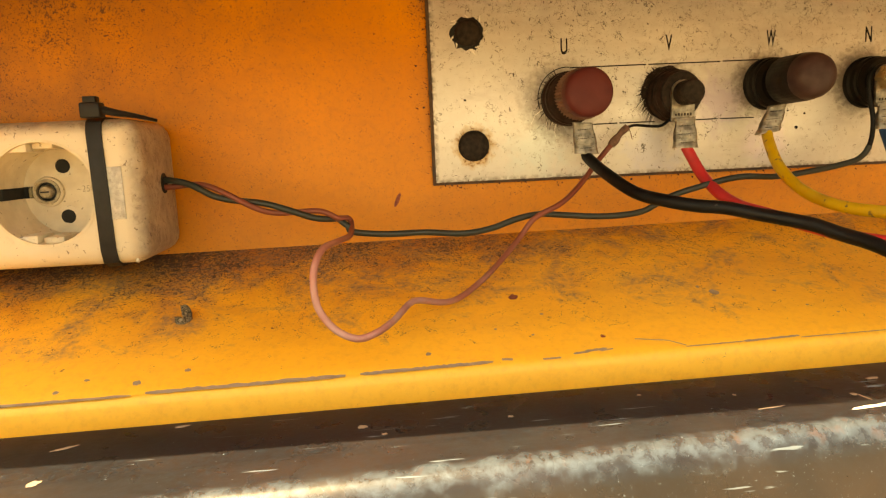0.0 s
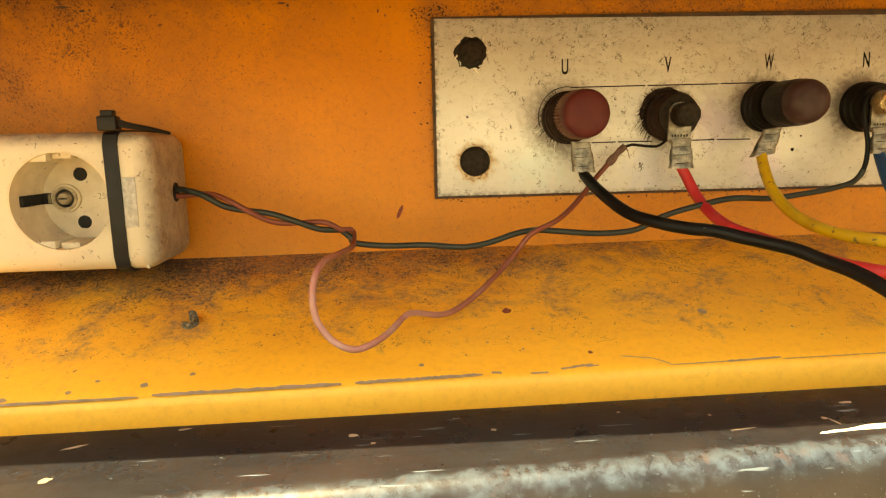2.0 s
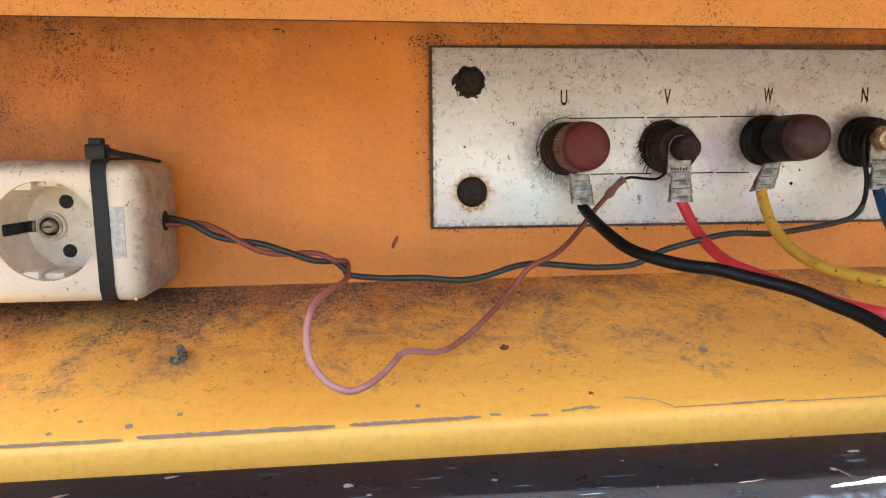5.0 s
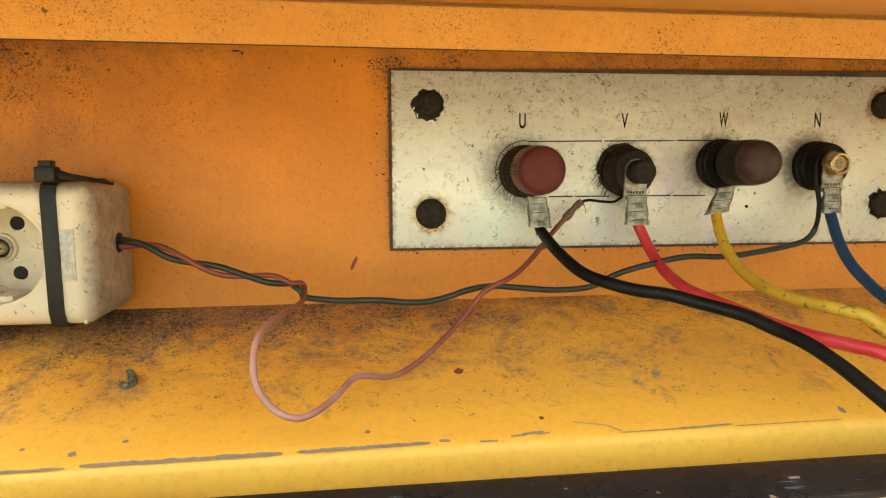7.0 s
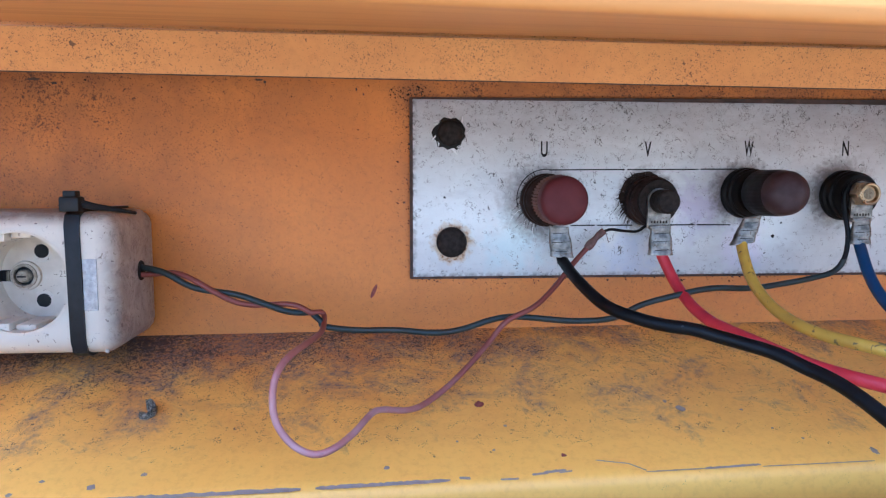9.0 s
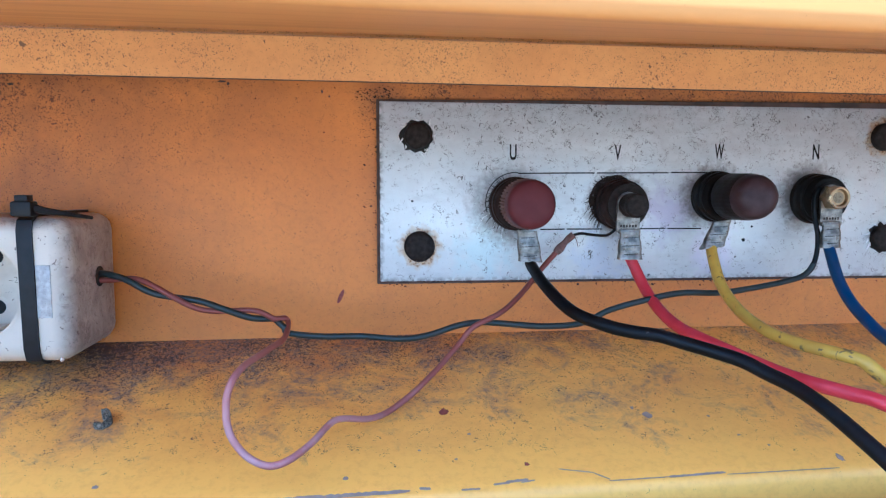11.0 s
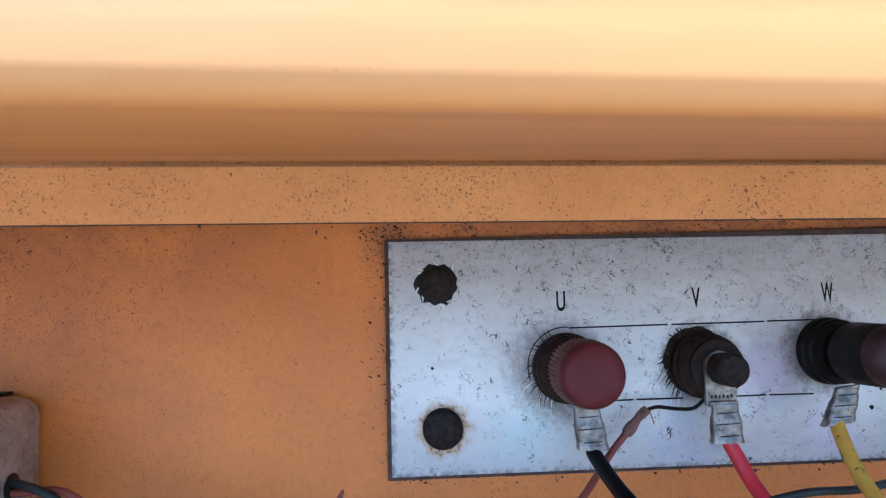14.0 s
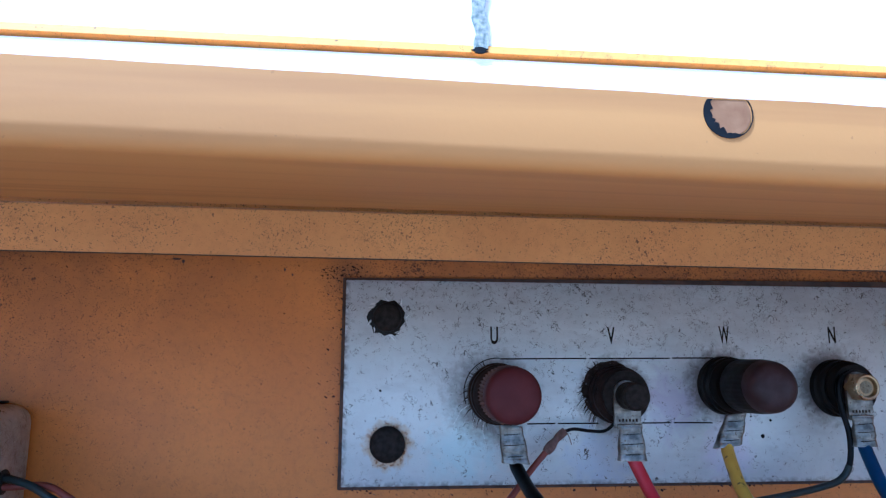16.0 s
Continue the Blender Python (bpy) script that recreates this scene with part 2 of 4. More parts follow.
    n.set("Metallic", n.ramp(mask, 0.0, 1.0, 0.55, 0.0))
    n.set("Roughness", n.ramp(n.noise(60, 4.0), 0.3, 0.7, 0.42, 0.6))
    n.bump(n.noise(600, 3.0, 0.5), 0.15, 0.0002)
    return n.mat


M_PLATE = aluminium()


def plain(name, c1, c2, rough=0.5, metal=0.0, scale=200, bump=0.2, spots=None, spot_at=0.66, spec=0.5):
    n = Nodes(name, rough, metal)
    n.set("Specular IOR Level", spec)
    col = n.mix(n.ramp(n.noise(scale, 4.0), 0.35, 0.65), c1, c2)
    if spots:
        col = n.mix(n.ramp(n.noise(scale * 3.1, 3.0, 0.6), spot_at, spot_at + 0.06), col, spots)
    n.set("Base Color", col)
    n.set("Roughness", n.ramp(n.noise(scale * 0.7, 3.0), 0.3, 0.7, max(0.05, rough - 0.1), min(1, rough + 0.12)))
    n.bump(n.noise(scale * 4, 3.0), bump, 0.0002)
    return n.mat


M_GASKET = plain("grimy_gasket", (0.05, 0.035, 0.03), (0.10, 0.06, 0.045), 0.85)
M_INK = plain("black_engraving", (0.008, 0.008, 0.009), (0.014, 0.014, 0.016), 0.7, spec=0.1)
M_BOLT = plain("blackened_steel", (0.012, 0.010, 0.009), (0.028, 0.021, 0.018), 0.62, 0.0, 500, 0.5, spec=0.14)
M_RUST = plain("rust_stain", (0.46, 0.38, 0.27), (0.58, 0.53, 0.45), 0.7, 0.2, 500)
M_TORN = plain("torn_bright_aluminium", (0.76, 0.78, 0.79), (0.86, 0.88, 0.88), 0.35, 0.15, 400)
M_MAROON = plain("maroon_bakelite", (0.080, 0.018, 0.021), (0.098, 0.024, 0.027), 0.45, 0, 120, 0.12, spec=0.14)
M_KNURL = plain("dusty_brown_bakelite", (0.15, 0.085, 0.07), (0.21, 0.125, 0.105), 0.6, 0, 250, 0.3, spec=0.14)
M_COLLAR = plain("dirty_brown_bakelite", (0.015, 0.010, 0.009), (0.036, 0.022, 0.019), 0.6, 0, 300, 0.5, spec=0.14)
M_GREASE = plain("black_brown_grease", (0.012, 0.009, 0.008), (0.030, 0.020, 0.017), 0.7, 0, 400, 0.5, (0.10, 0.08, 0.07), 0.60, spec=0.14)
M_BAKE = plain("black_bakelite", (0.004, 0.0035, 0.0035), (0.009, 0.007, 0.006), 0.5, 0, 200, 0.3, spec=0.14)
M_CAPEND = plain("worn_brown_bakelite", (0.034, 0.019, 0.021), (0.052, 0.032, 0.037), 0.42, 0, 200, 0.2, spec=0.2)


def tinned():
    """Tinned copper, squeezed into bright ribs with dark furrows between."""
    n = Nodes("tinned_copper", 0.34, 0.62)
    col = n.mix(n.ramp(n.noise(260, 4.0), 0.35, 0.65), (0.10, 0.093, 0.082), (0.34, 0.31, 0.27))
    ribs = n.noise(330, 2.0, 0.4, at=n.stretch(0.22, 0.22, 1.6))
    col = n.mix(n.ramp(ribs, 0.54, 0.66, 0.0, 0.45), col, (0.12, 0.10, 0.08))
    n.set("Base Color", n.mix(n.ramp(n.noise(800, 3.0, 0.6), 0.62, 0.68, 0.0, 0.8), col, (0.10, 0.07, 0.04)))
    n.bump(n.maths("MULTIPLY", ribs, -1.0), 0.3, 0.0008)
    return n.mat


M_TIN = tinned()
M_BRASS = plain("brass", (0.34, 0.24, 0.13), (0.46, 0.35, 0.21), 0.34, 0.95, 300, 0.3, (0.2, 0.11, 0.05))
M_CBLACK = plain("black_pvc", (0.003, 0.0035, 0.0045), (0.006, 0.0065, 0.008), 0.45, 0, 150, 0.3, (0.05, 0.05, 0.05), 0.72, 0.16)
M_CRED = plain("red_pvc", (0.45, 0.022, 0.036), (0.52, 0.034, 0.050), 0.42, 0, 150, 0.2)
M_CYELLOW = plain("dirty_yellow_pvc", (0.58, 0.38, 0.045), (0.47, 0.29, 0.038), 0.45, 0, 110, 0.3, (0.15, 0.11, 0.04), 0.62)
M_CBLUE = plain("blue_pvc", (0.004, 0.036, 0.105), (0.006, 0.048, 0.14), 0.42, 0, 150, 0.2)


def faded_wire():
    n = Nodes("faded_pink_pvc", 0.5)
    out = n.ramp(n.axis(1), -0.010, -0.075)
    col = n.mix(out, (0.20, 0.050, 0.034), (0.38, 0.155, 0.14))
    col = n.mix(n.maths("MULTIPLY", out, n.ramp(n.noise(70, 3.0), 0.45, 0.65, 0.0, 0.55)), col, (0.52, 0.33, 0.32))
    n.set("Base Color", n.mix(n.ramp(n.noise(420, 5.0, 0.3, 0.7), 0.60, 0.74, 0.0, 0.65), col, (0.17, 0.08, 0.075)))
    n.bump(n.noise(600, 3.0), 0.3, 0.0002)
    return n.mat


M_PINK = faded_wire()
M_GREEN = plain("dusty_green_pvc", (0.013, 0.021, 0.020), (0.022, 0.032, 0.030), 0.5, 0, 130, 0.3)
M_TAPE = plain("burnt_wire_end", (0.09, 0.045, 0.035), (0.18, 0.10, 0.08), 0.7, 0, 500, 0.8)
M_TIE = plain("black_nylon", (0.008, 0.008, 0.009), (0.013, 0.013, 0.015), 0.45, 0, 200, 0.2, spec=0.25)
M_HOLE = plain("dark_hollow", (0.006, 0.006, 0.006), (0.01, 0.01, 0.01), 0.8)
M_PRIMER = plain("bare_grey_primer", (0.27, 0.205, 0.165), (0.34, 0.265, 0.22), 0.6, 0, 300, 0.4)
M_CHIPDARK = plain("dark_chip", (0.16, 0.030, 0.024), (0.26, 0.070, 0.045), 0.7, 0, 600)
M_WASHER = plain("tarnished_washer", (0.26, 0.21, 0.15), (0.42, 0.36, 0.27), 0.55, 0.3, 500, 0.5, (0.06, 0.045, 0.03), 0.60)
M_CORRODED = plain("grey_corroded_metal", (0.08, 0.066, 0.045), (0.28, 0.24, 0.18), 0.8, 0.0, 900, 0.9, (0.02, 0.018, 0.015), 0.52, spec=0.1)
M_STUD = plain("corroded_brass_stud", (0.16, 0.13, 0.08), (0.30, 0.26, 0.18), 0.6, 0.5, 700, 0.7, (0.04, 0.03, 0.025), 0.6)
M_STICKER = plain("scuffed_silver_sticker", (0.34, 0.33, 0.32), (0.50, 0.49, 0.47), 0.55, 0.2, 500, 0.4, (0.3, 0.28, 0.26), 0.6)
M_BLUEPAINT = plain("pale_blue_paint", (0.16, 0.19, 0.17), (0.42, 0.42, 0.38), 0.8, 0, 700, spec=0.08)
M_MAUVE = plain("scraped_primer", (0.24, 0.115, 0.052), (0.33, 0.17, 0.08), 0.8, 0, 260, spec=0.08)
# White for rail chips, and for blown-out sun on the upper panels.
M_FASCIA = plain("sunblown_and_chip_white", (0.78, 0.77, 0.74), (0.82, 0.81, 0.79), 0.4, 0, 60, 0.1)
M_GROUND = plain("dusty_earth", (0.235, 0.178, 0.12), (0.28, 0.215, 0.145), 0.9, 0, 3, 0.5)


def cream():
    n = Nodes("dirty_cream_plastic", 0.45)
    col = n.mix(n.ramp(n.noise(25, 3.0), 0.3, 0.7), (0.64, 0.575, 0.475), (0.57, 0.505, 0.40))
    # Grime on top and right end; the end is darkened against its light.
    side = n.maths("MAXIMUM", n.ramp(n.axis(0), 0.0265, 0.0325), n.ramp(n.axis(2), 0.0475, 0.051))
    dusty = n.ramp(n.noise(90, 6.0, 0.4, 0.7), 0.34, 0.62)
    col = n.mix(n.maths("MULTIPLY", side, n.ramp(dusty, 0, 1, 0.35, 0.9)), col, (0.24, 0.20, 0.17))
    worn = n.ramp(n.maths("ADD", n.noise(230, 7.0, 0.6, 0.76), n.maths("MULTIPLY", side, 0.09)), 0.60, 0.70, 0.0, 0.75)
    col = n.mix(n.maths("MULTIPLY", worn, n.ramp(side, 0, 1, 0.22, 1.0)), col, (0.20, 0.155, 0.13))
    dots = n.maths("MAXIMUM", n.ramp(n.noise(650, 2.0, 0.8), 0.69, 0.73, 0.0, 0.85), n.maths("MULTIPLY", curls(n, 330, n.maths("SUBTRACT", n.maths("MULTIPLY", side, 0.10), 0.03)), 0.75))
    n.set("Base Color", n.mix(dots, col, (0.12, 0.08, 0.065)))
    n.bump(n.maths("SUBTRACT", n.noise(300, 5.0), n.maths("MULTIPLY", worn, 0.7)), 0.4, 0.0004)
    return n.mat


M_CREAM = cream()
M_WELL = plain("grubby_socket_plastic", (0.66, 0.58, 0.46), (0.56, 0.48, 0.37), 0.5, 0, 160, 0.2, (0.22, 0.17, 0.13), 0.66)

# ---- building helpers (all lengths below in millimetres) ----
MM = 0.001
ORIGIN = {}


def thing(name, at, label, category, group="", kind=""):
    """An Empty at the base of a thing; its parts are built in world places."""
    ob = new(name)
    ob.empty_display_size = 0.01
    ob.location = Vector(at) * MM
    ORIGIN[ob] = Vector(at) * MM
    return tagged(ob, label, category, group, kind)


def smooth(bm, angle=40):
    for f in bm.faces:
        f.smooth = True
    for e in bm.edges:
        if len(e.link_faces) == 2 and e.calc_face_angle(0) > radians(angle):
            e.smooth = False


def part(name, bm, material, parent=None, label="", angle=40):
    """Links a bmesh, built in millimetres, as one mesh object under a thing or a part."""
    bmesh.ops.recalc_face_normals(bm, faces=bm.faces)
    bmesh.ops.scale(bm, vec=(MM, MM, MM), verts=bm.verts)
    smooth(bm, angle)
    if parent:
        bmesh.ops.translate(bm, vec=-ORIGIN[parent], verts=bm.verts)
    me = bpy.data.meshes.new(name)
    bm.to_mesh(me)
    bm.free()
    me.materials.append(material)
    ob = new(name, me)
    if parent:
        ob.parent = parent
        ORIGIN[ob] = ORIGIN[parent]
    return tagged(ob, label)


def structure(name, bm, material, label, category):
    return tagged(part(name, bm, material), label, category, kind="structure")


def box(bm, x0, x1, y0, y1, z0, z1, bevel=0.0, segs=2):
    made = bmesh.ops.create_cube(bm, size=1)["verts"]
    for v in made:
        v.co = Vector(((x0 + x1) / 2 + v.co.x * (x1 - x0), (y0 + y1) / 2 + v.co.y * (y1 - y0), (z0 + z1) / 2 + v.co.z * (z1 - z0)))
    if bevel:
        edges = {e for v in made for e in v.link_edges}
        bmesh.ops.bevel(bm, geom=list(edges), offset=bevel, segments=segs, affect="EDGES", profile=0.5)
    return bm


def lathe(bm, x, z, rows, seg=40, shape=None, capped=True):
    """A body turned round the line through (x, z) along y. rows: (y, radius); shape(angle, k): a factor on the radius."""
    rings = []
    for k, (y, r) in enumerate(rows):
        if r <= 0:
            rings.append([bm.verts.new((x, y, z))])
            continue
        ring = []
        for i in range(seg):
            a = 2 * math.pi * i / seg
            s = r * (shape(a, k) if shape else 1)
            ring.append(bm.verts.new((x + s * math.cos(a), y, z + s * math.sin(a))))
        rings.append(ring)
    for a, b in zip(rings, rings[1:]):
        for i in range(seg):
            j = (i + 1) % seg
            if len(a) == 1 and len(b) > 1:
                bm.faces.new((a[0], b[i], b[j]))
            elif len(b) == 1 and len(a) > 1:
                bm.faces.new((a[i], a[j], b[0]))
            elif len(a) > 1:
                bm.faces.new((a[i], a[j], b[j], b[i]))
    for ring in (rings[0], rings[-1]):
        if len(ring) > 1 and capped:
            bm.faces.new(ring)
    return bm


def spline(points, steps=8):
    """A smooth line through the points (Catmull-Rom)."""
    p = [Vector(q) for q in points]
    p = [2 * p[0] - p[1], *p, 2 * p[-1] - p[-2]]
    out = []
    for i in range(1, len(p) - 2):
        a, b, c, d = p[i - 1 : i + 3]
        for k in range(steps):
            t = k / steps
            out.append(0.5 * (2 * b + (c - a) * t + (2 * a - 5 * b + 4 * c - d) * t * t + (3 * b - a - 3 * c + d) * t**3))
    return out + [p[-2]]


def tube(bm, line, radius, seg=14):
    """A round rod along a line of points. radius: a number, or a function of the place 0..1 along it."""
    rings, side = [], None
    for i, q in enumerate(line):
        way = (line[min(i + 1, len(line) - 1)] - line[max(i - 1, 0)]).normalized()
        side = way.orthogonal().normalized() if side is None else (side - way * side.dot(way)).normalized()
        up = way.cross(side)
        r = radius(i / (len(line) - 1)) if callable(radius) else radius
        rings.append([bm.verts.new(q + r * (math.cos(a) * side + math.sin(a) * up)) for a in (2 * math.pi * k / seg for k in range(seg))])
    for a, b in zip(rings, rings[1:]):
        for i in range(seg):
            bm.faces.new((a[i], a[(i + 1) % seg], b[(i + 1) % seg], b[i]))
    bm.faces.new(rings[0])
    bm.faces.new(rings[-1])
    return bm


def sheet(bm, profile, x0, x1, steps=1, bend=None):
    """A closed outline of (y, z) drawn out along x; bend(x, y, z) moves each point."""
    rows = []
    for k in range(steps + 1):
        x = x0 + (x1 - x0) * k / steps
        rows.append([bm.verts.new(bend(x, y, z) if bend else (x, y, z)) for y, z in profile])
    n = len(profile)
    for a, b in zip(rows, rows[1:]):
        for i in range(n):
            bm.faces.new((a[i], a[(i + 1) % n], b[(i + 1) % n], b[i]))
    bm.faces.new(rows[0])
    bm.faces.new(rows[-1])
    return bm


def flake(bm, outline, lift):
    """A thin flat piece: the outline is a ring of points; lift: its thickness as a vector."""
    low = [bm.verts.new(q) for q in outline]
    top = [bm.verts.new(Vector(q) + Vector(lift)) for q in outline]
    bm.faces.new(top)
    bm.faces.new(low[::-1])
    for i in range(len(low)):
        j = (i + 1) % len(low)
        bm.faces.new((low[i], low[j], top[j], top[i]))
    return bm


def lettering(body, size, narrow, x, y, z, thin=0.0, turn=0.0):
    """Text of that height, facing the viewer, its middle at (x, z), raised a hair from y."""
    cu = bpy.data.curves.new("text", "FONT")
    cu.body, cu.size, cu.align_x, cu.align_y, cu.offset, cu.extrude = body, 1.0, "CENTER", "CENTER", thin, 0.02
    ob = new("text", cu)
    bpy.context.view_layer.update()
    me = bpy.data.meshes.new_from_object(ob.evaluated_get(bpy.context.evaluated_depsgraph_get()))
    bpy.data.objects.remove(ob)
    bm = bmesh.new()
    bm.from_mesh(me)
    bpy.data.meshes.remove(me)
    h = max(v.co.y for v in bm.verts) - min(v.co.y for v in bm.verts)
    s = size / h
    c, w = math.cos(radians(turn)), math.sin(radians(turn))
    for v in bm.verts:
        a, b = v.co.x * s * narrow, v.co.y * s
        v.co = Vector((x + a * c - b * w, y - v.co.z * s * 0.3, z + a * w + b * c))
    return bm


def ledge_z(y):
    return 1199 + 0.315 * (y - 3)

# ---- the setting ----


def lower(x, y, z):
    """The lower sheet is not quite square to the panel."""
    return (x, y + 0.02 * x * min(1.2, max(0.0, -y / 90)), z + 0.006 * x)


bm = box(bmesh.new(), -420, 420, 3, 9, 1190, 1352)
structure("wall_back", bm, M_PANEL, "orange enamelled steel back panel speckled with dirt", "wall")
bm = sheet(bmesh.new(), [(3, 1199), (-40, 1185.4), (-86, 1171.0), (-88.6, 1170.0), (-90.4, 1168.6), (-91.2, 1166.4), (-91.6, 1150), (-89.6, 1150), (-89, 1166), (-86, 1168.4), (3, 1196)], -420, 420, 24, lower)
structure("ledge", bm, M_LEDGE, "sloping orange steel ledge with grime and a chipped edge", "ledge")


def lintel(x, y, z):
    return (x, y, z - 0.006 * x)


bm = sheet(bmesh.new(), [(-52, 1300.2), (-52, 1314.6), (-51, 1315.4), (-30, 1315.4), (-30, 1352), (-28, 1352), (-28, 1313), (-49, 1313), (-50, 1312), (-50, 1300.2)], -420, 420, 20, lintel)
structure("lintel_strip", bm, M_STRIP, "narrow orange steel strip over the panel, speckled with dirt", "trim")


# Thin dark bar draws the dark line below the strip.
bm = sheet(bmesh.new(), [(-51.9, 1299.94), (-51.9, 1300.15), (-51.0, 1300.15), (-51.0, 1299.94)], -420, 420, 160,
           lambda x, y, z: lintel(x, y, z - (0.3 * abs(noise.noise((x * 0.21, 1, 0))) if z < 1300 else 0)))
structure("lintel_dark_edge", bm, M_GASKET, "thin dark edge under the strip", "trim")


def over(x, y, z):
    k = min(1.0, max(0.0, (-y - 56) / 112))
    return (x, y, z - (0.006 + 0.014 * k) * (x - 21 * k))


UNDER = [(-55, 1315.5), (-60, 1314.8), (-110, 1306.0), (-150, 1298.6), (-160, 1296.5), (-165.4, 1295.4), (-167.4, 1295.2), (-168.6, 1295.6), (-169.3, 1296.6), (-169.6, 1298.2), (-169.6, 1303)]
bm = sheet(bmesh.new(), UNDER + [(-169.7, 1307.4), (-168.4, 1307.4), (-168.2, 1298), (-165, 1297.4), (-110, 1309), (-55, 1319)], -232, 420, 200,
           lambda x, y, z: over(x, y, z + (0.22 * noise.noise((x * 0.07, 0, 3)) if z > 1307 else 0)))
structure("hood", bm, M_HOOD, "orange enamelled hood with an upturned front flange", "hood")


def front(x, y, z):
    return (x, y, z - 0.003 * (x - 29))


# Upper panels get the sun's blown-out white instead of orange enamel.
bm = sheet(bmesh.new(), [(-85, 1316), (-85, 1352.4), (-83, 1352.8), (-80, 1352.8), (-80, 1316)], -232, 420, 10, front)
structure("upper_wall", bm, M_FASCIA, "panel standing above the hood, coloured white for sun glare", "wall")
bm = sheet(bmesh.new(), [(-80.2, 1353.2), (-83.6, 1353.2), (-85.6, 1354.0), (-85.4, 1356.2), (-80.2, 1356.2)], -232, 420, 10, front)
structure("seam", bm, M_SEAM, "narrow orange seam between white panels", "trim")
bm = sheet(bmesh.new(), [(-80, 1356.4), (-85, 1356.4), (-85, 1440), (-83, 1442), (300, 1450), (300, 1447), (-80, 1438)], -232, 420, 10, front)
structure("roof", bm, M_FASCIA, "upper panel and roof of the cabinet, coloured white for sun glare", "roof")
bm = box(bmesh.new(), -420, 420, -28, 3, 1352, 1356)
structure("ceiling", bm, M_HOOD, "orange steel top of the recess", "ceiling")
# West wall is unseen, set near to block sky light from the left.
for name, x0, x1 in (("wall_west_blocker", -306, -300), ("wall_east", 420, 426)):
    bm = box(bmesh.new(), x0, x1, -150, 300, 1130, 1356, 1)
    structure(name, bm, M_HOOD, "orange steel side wall, added out of view beside the recess", "wall")


def rail(x, y, z):
    k = min(1.0, max(0.0, (-y - 116) / 34))
    return (x, y + x * (0.024 + 0.036 * k), z)


RAIL = [(-111.4, 1128), (-111.4, 1167), (-112.0, 1167.8), (-113, 1168.0), (-130, 1168.0), (-142, 1168.0), (-147, 1168.0), (-149.4, 1167.6), (-151.4, 1166.7), (-153.0, 1165.3), (-154.2, 1163.4), (-155.2, 1160), (-158.5, 1148), (-162, 1134), (-163, 1128)]
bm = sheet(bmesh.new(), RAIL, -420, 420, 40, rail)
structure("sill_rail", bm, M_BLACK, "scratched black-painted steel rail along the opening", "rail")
bm = box(bmesh.new(), -426, 426, -170, 300, 120, 1127.5, 4)
structure("wall_front", bm, M_HOOD, "orange steel body of the generator cabinet", "cabinet wall")
bm = box(bmesh.new(), -440, 440, -185, 320, 0, 120, 4)
structure("plinth", bm, M_BLACK, "black steel base frame of the cabinet", "plinth")
bm = bmesh.new()
box(bm, -60000, 60000, -60000, 60000, -200, 0)
structure("ground", bm, M_GROUND, "dusty pale concrete ground", "ground")

# wear on the setting
rng = random.Random(4)


def on_ledge(x, y, up=0.0):
    p = Vector(lower(x, y, ledge_z(y)))
    return p + Vector((0, -0.3, 0.95)) * up


def ragged(x0, x1, y0, y1, wide, n=40, jitter=0.42):
    """A ragged long patch on the ledge from (x0, y0) to (x1, y1)."""
    a, b = [], []
    for k in range(n + 1):
        t = k / n
        w = 0.82 * wide * (0.4 + 0.6 * min(1, 16 * t, 16 * (1 - t)))
        x, y = x0 + (x1 - x0) * t, y0 + (y1 - y0) * t
        a.append(on_ledge(x, y + w * (0.5 + jitter * (rng.random() - 0.5)), 0.02))
        b.append(on_ledge(x, y - w * (0.5 + 0.3 * jitter * (rng.random() - 0.5)), 0.02))
    return a + b[::-1]


def wear(name, outline, material, label, lift=(0, -0.03, 0.1)):
    ob = part(name, flake(bmesh.new(), outline, lift), material)
    return tagged(ob, label, "paint damage", "damage on the ledge")


for x0, x1, y0, y1, w in ((-215, -102, -90.2, -90.2, 1.4), (-98, -38.5, -89.6, -89.5, 1.9), (-34, 8, -89.4, -88.8, 1.7), (11, 14.5, -88.0, -88.4, 1.2), (24, 30, -89.6, -89.6, 0.8), (34.5, 40, -88.2, -87.7, 0.9), (38.5, 46, -87.4, -86.8, 1.2), (43.5, 48, -87.9, -87.3, 0.6), (92, 112, -89.2, -88.6, 1.0), (72, 92, -89.4, -89.2, 0.45), (112, 152, -89.6, -89.6, 0.35)):
    wear("paint_chip", ragged(x0, x1, y0, y1, w), M_PRIMER, "long grey chip in the orange paint of the ledge edge")
wear("paint_crack", ragged(57, 68, -83.0, -85.4, 0.45, 12), M_PRIMER, "thin crack in the orange paint")
wear("paint_crack", ragged(67.5, 72.5, -85.2, -88.8, 0.6, 12), M_PRIMER, "thin crack in the orange paint")


def spot(name, x, y, rx, ry, material, label, on="ledge", n=14):
    ring = []
    for k in range(n):
        a = 2 * math.pi * k / n
        s = 0.75 + 0.5 * rng.random()
        u, v = x + rx * s * math.cos(a), y + ry * s * math.sin(a)
        ring.append(on_ledge(u, v, 0.02) if on == "ledge" else Vector((u, 3, v)))
    wear(name, ring, material, label, (0, -0.03, 0.1) if on == "ledge" else (0, -0.12, 0))


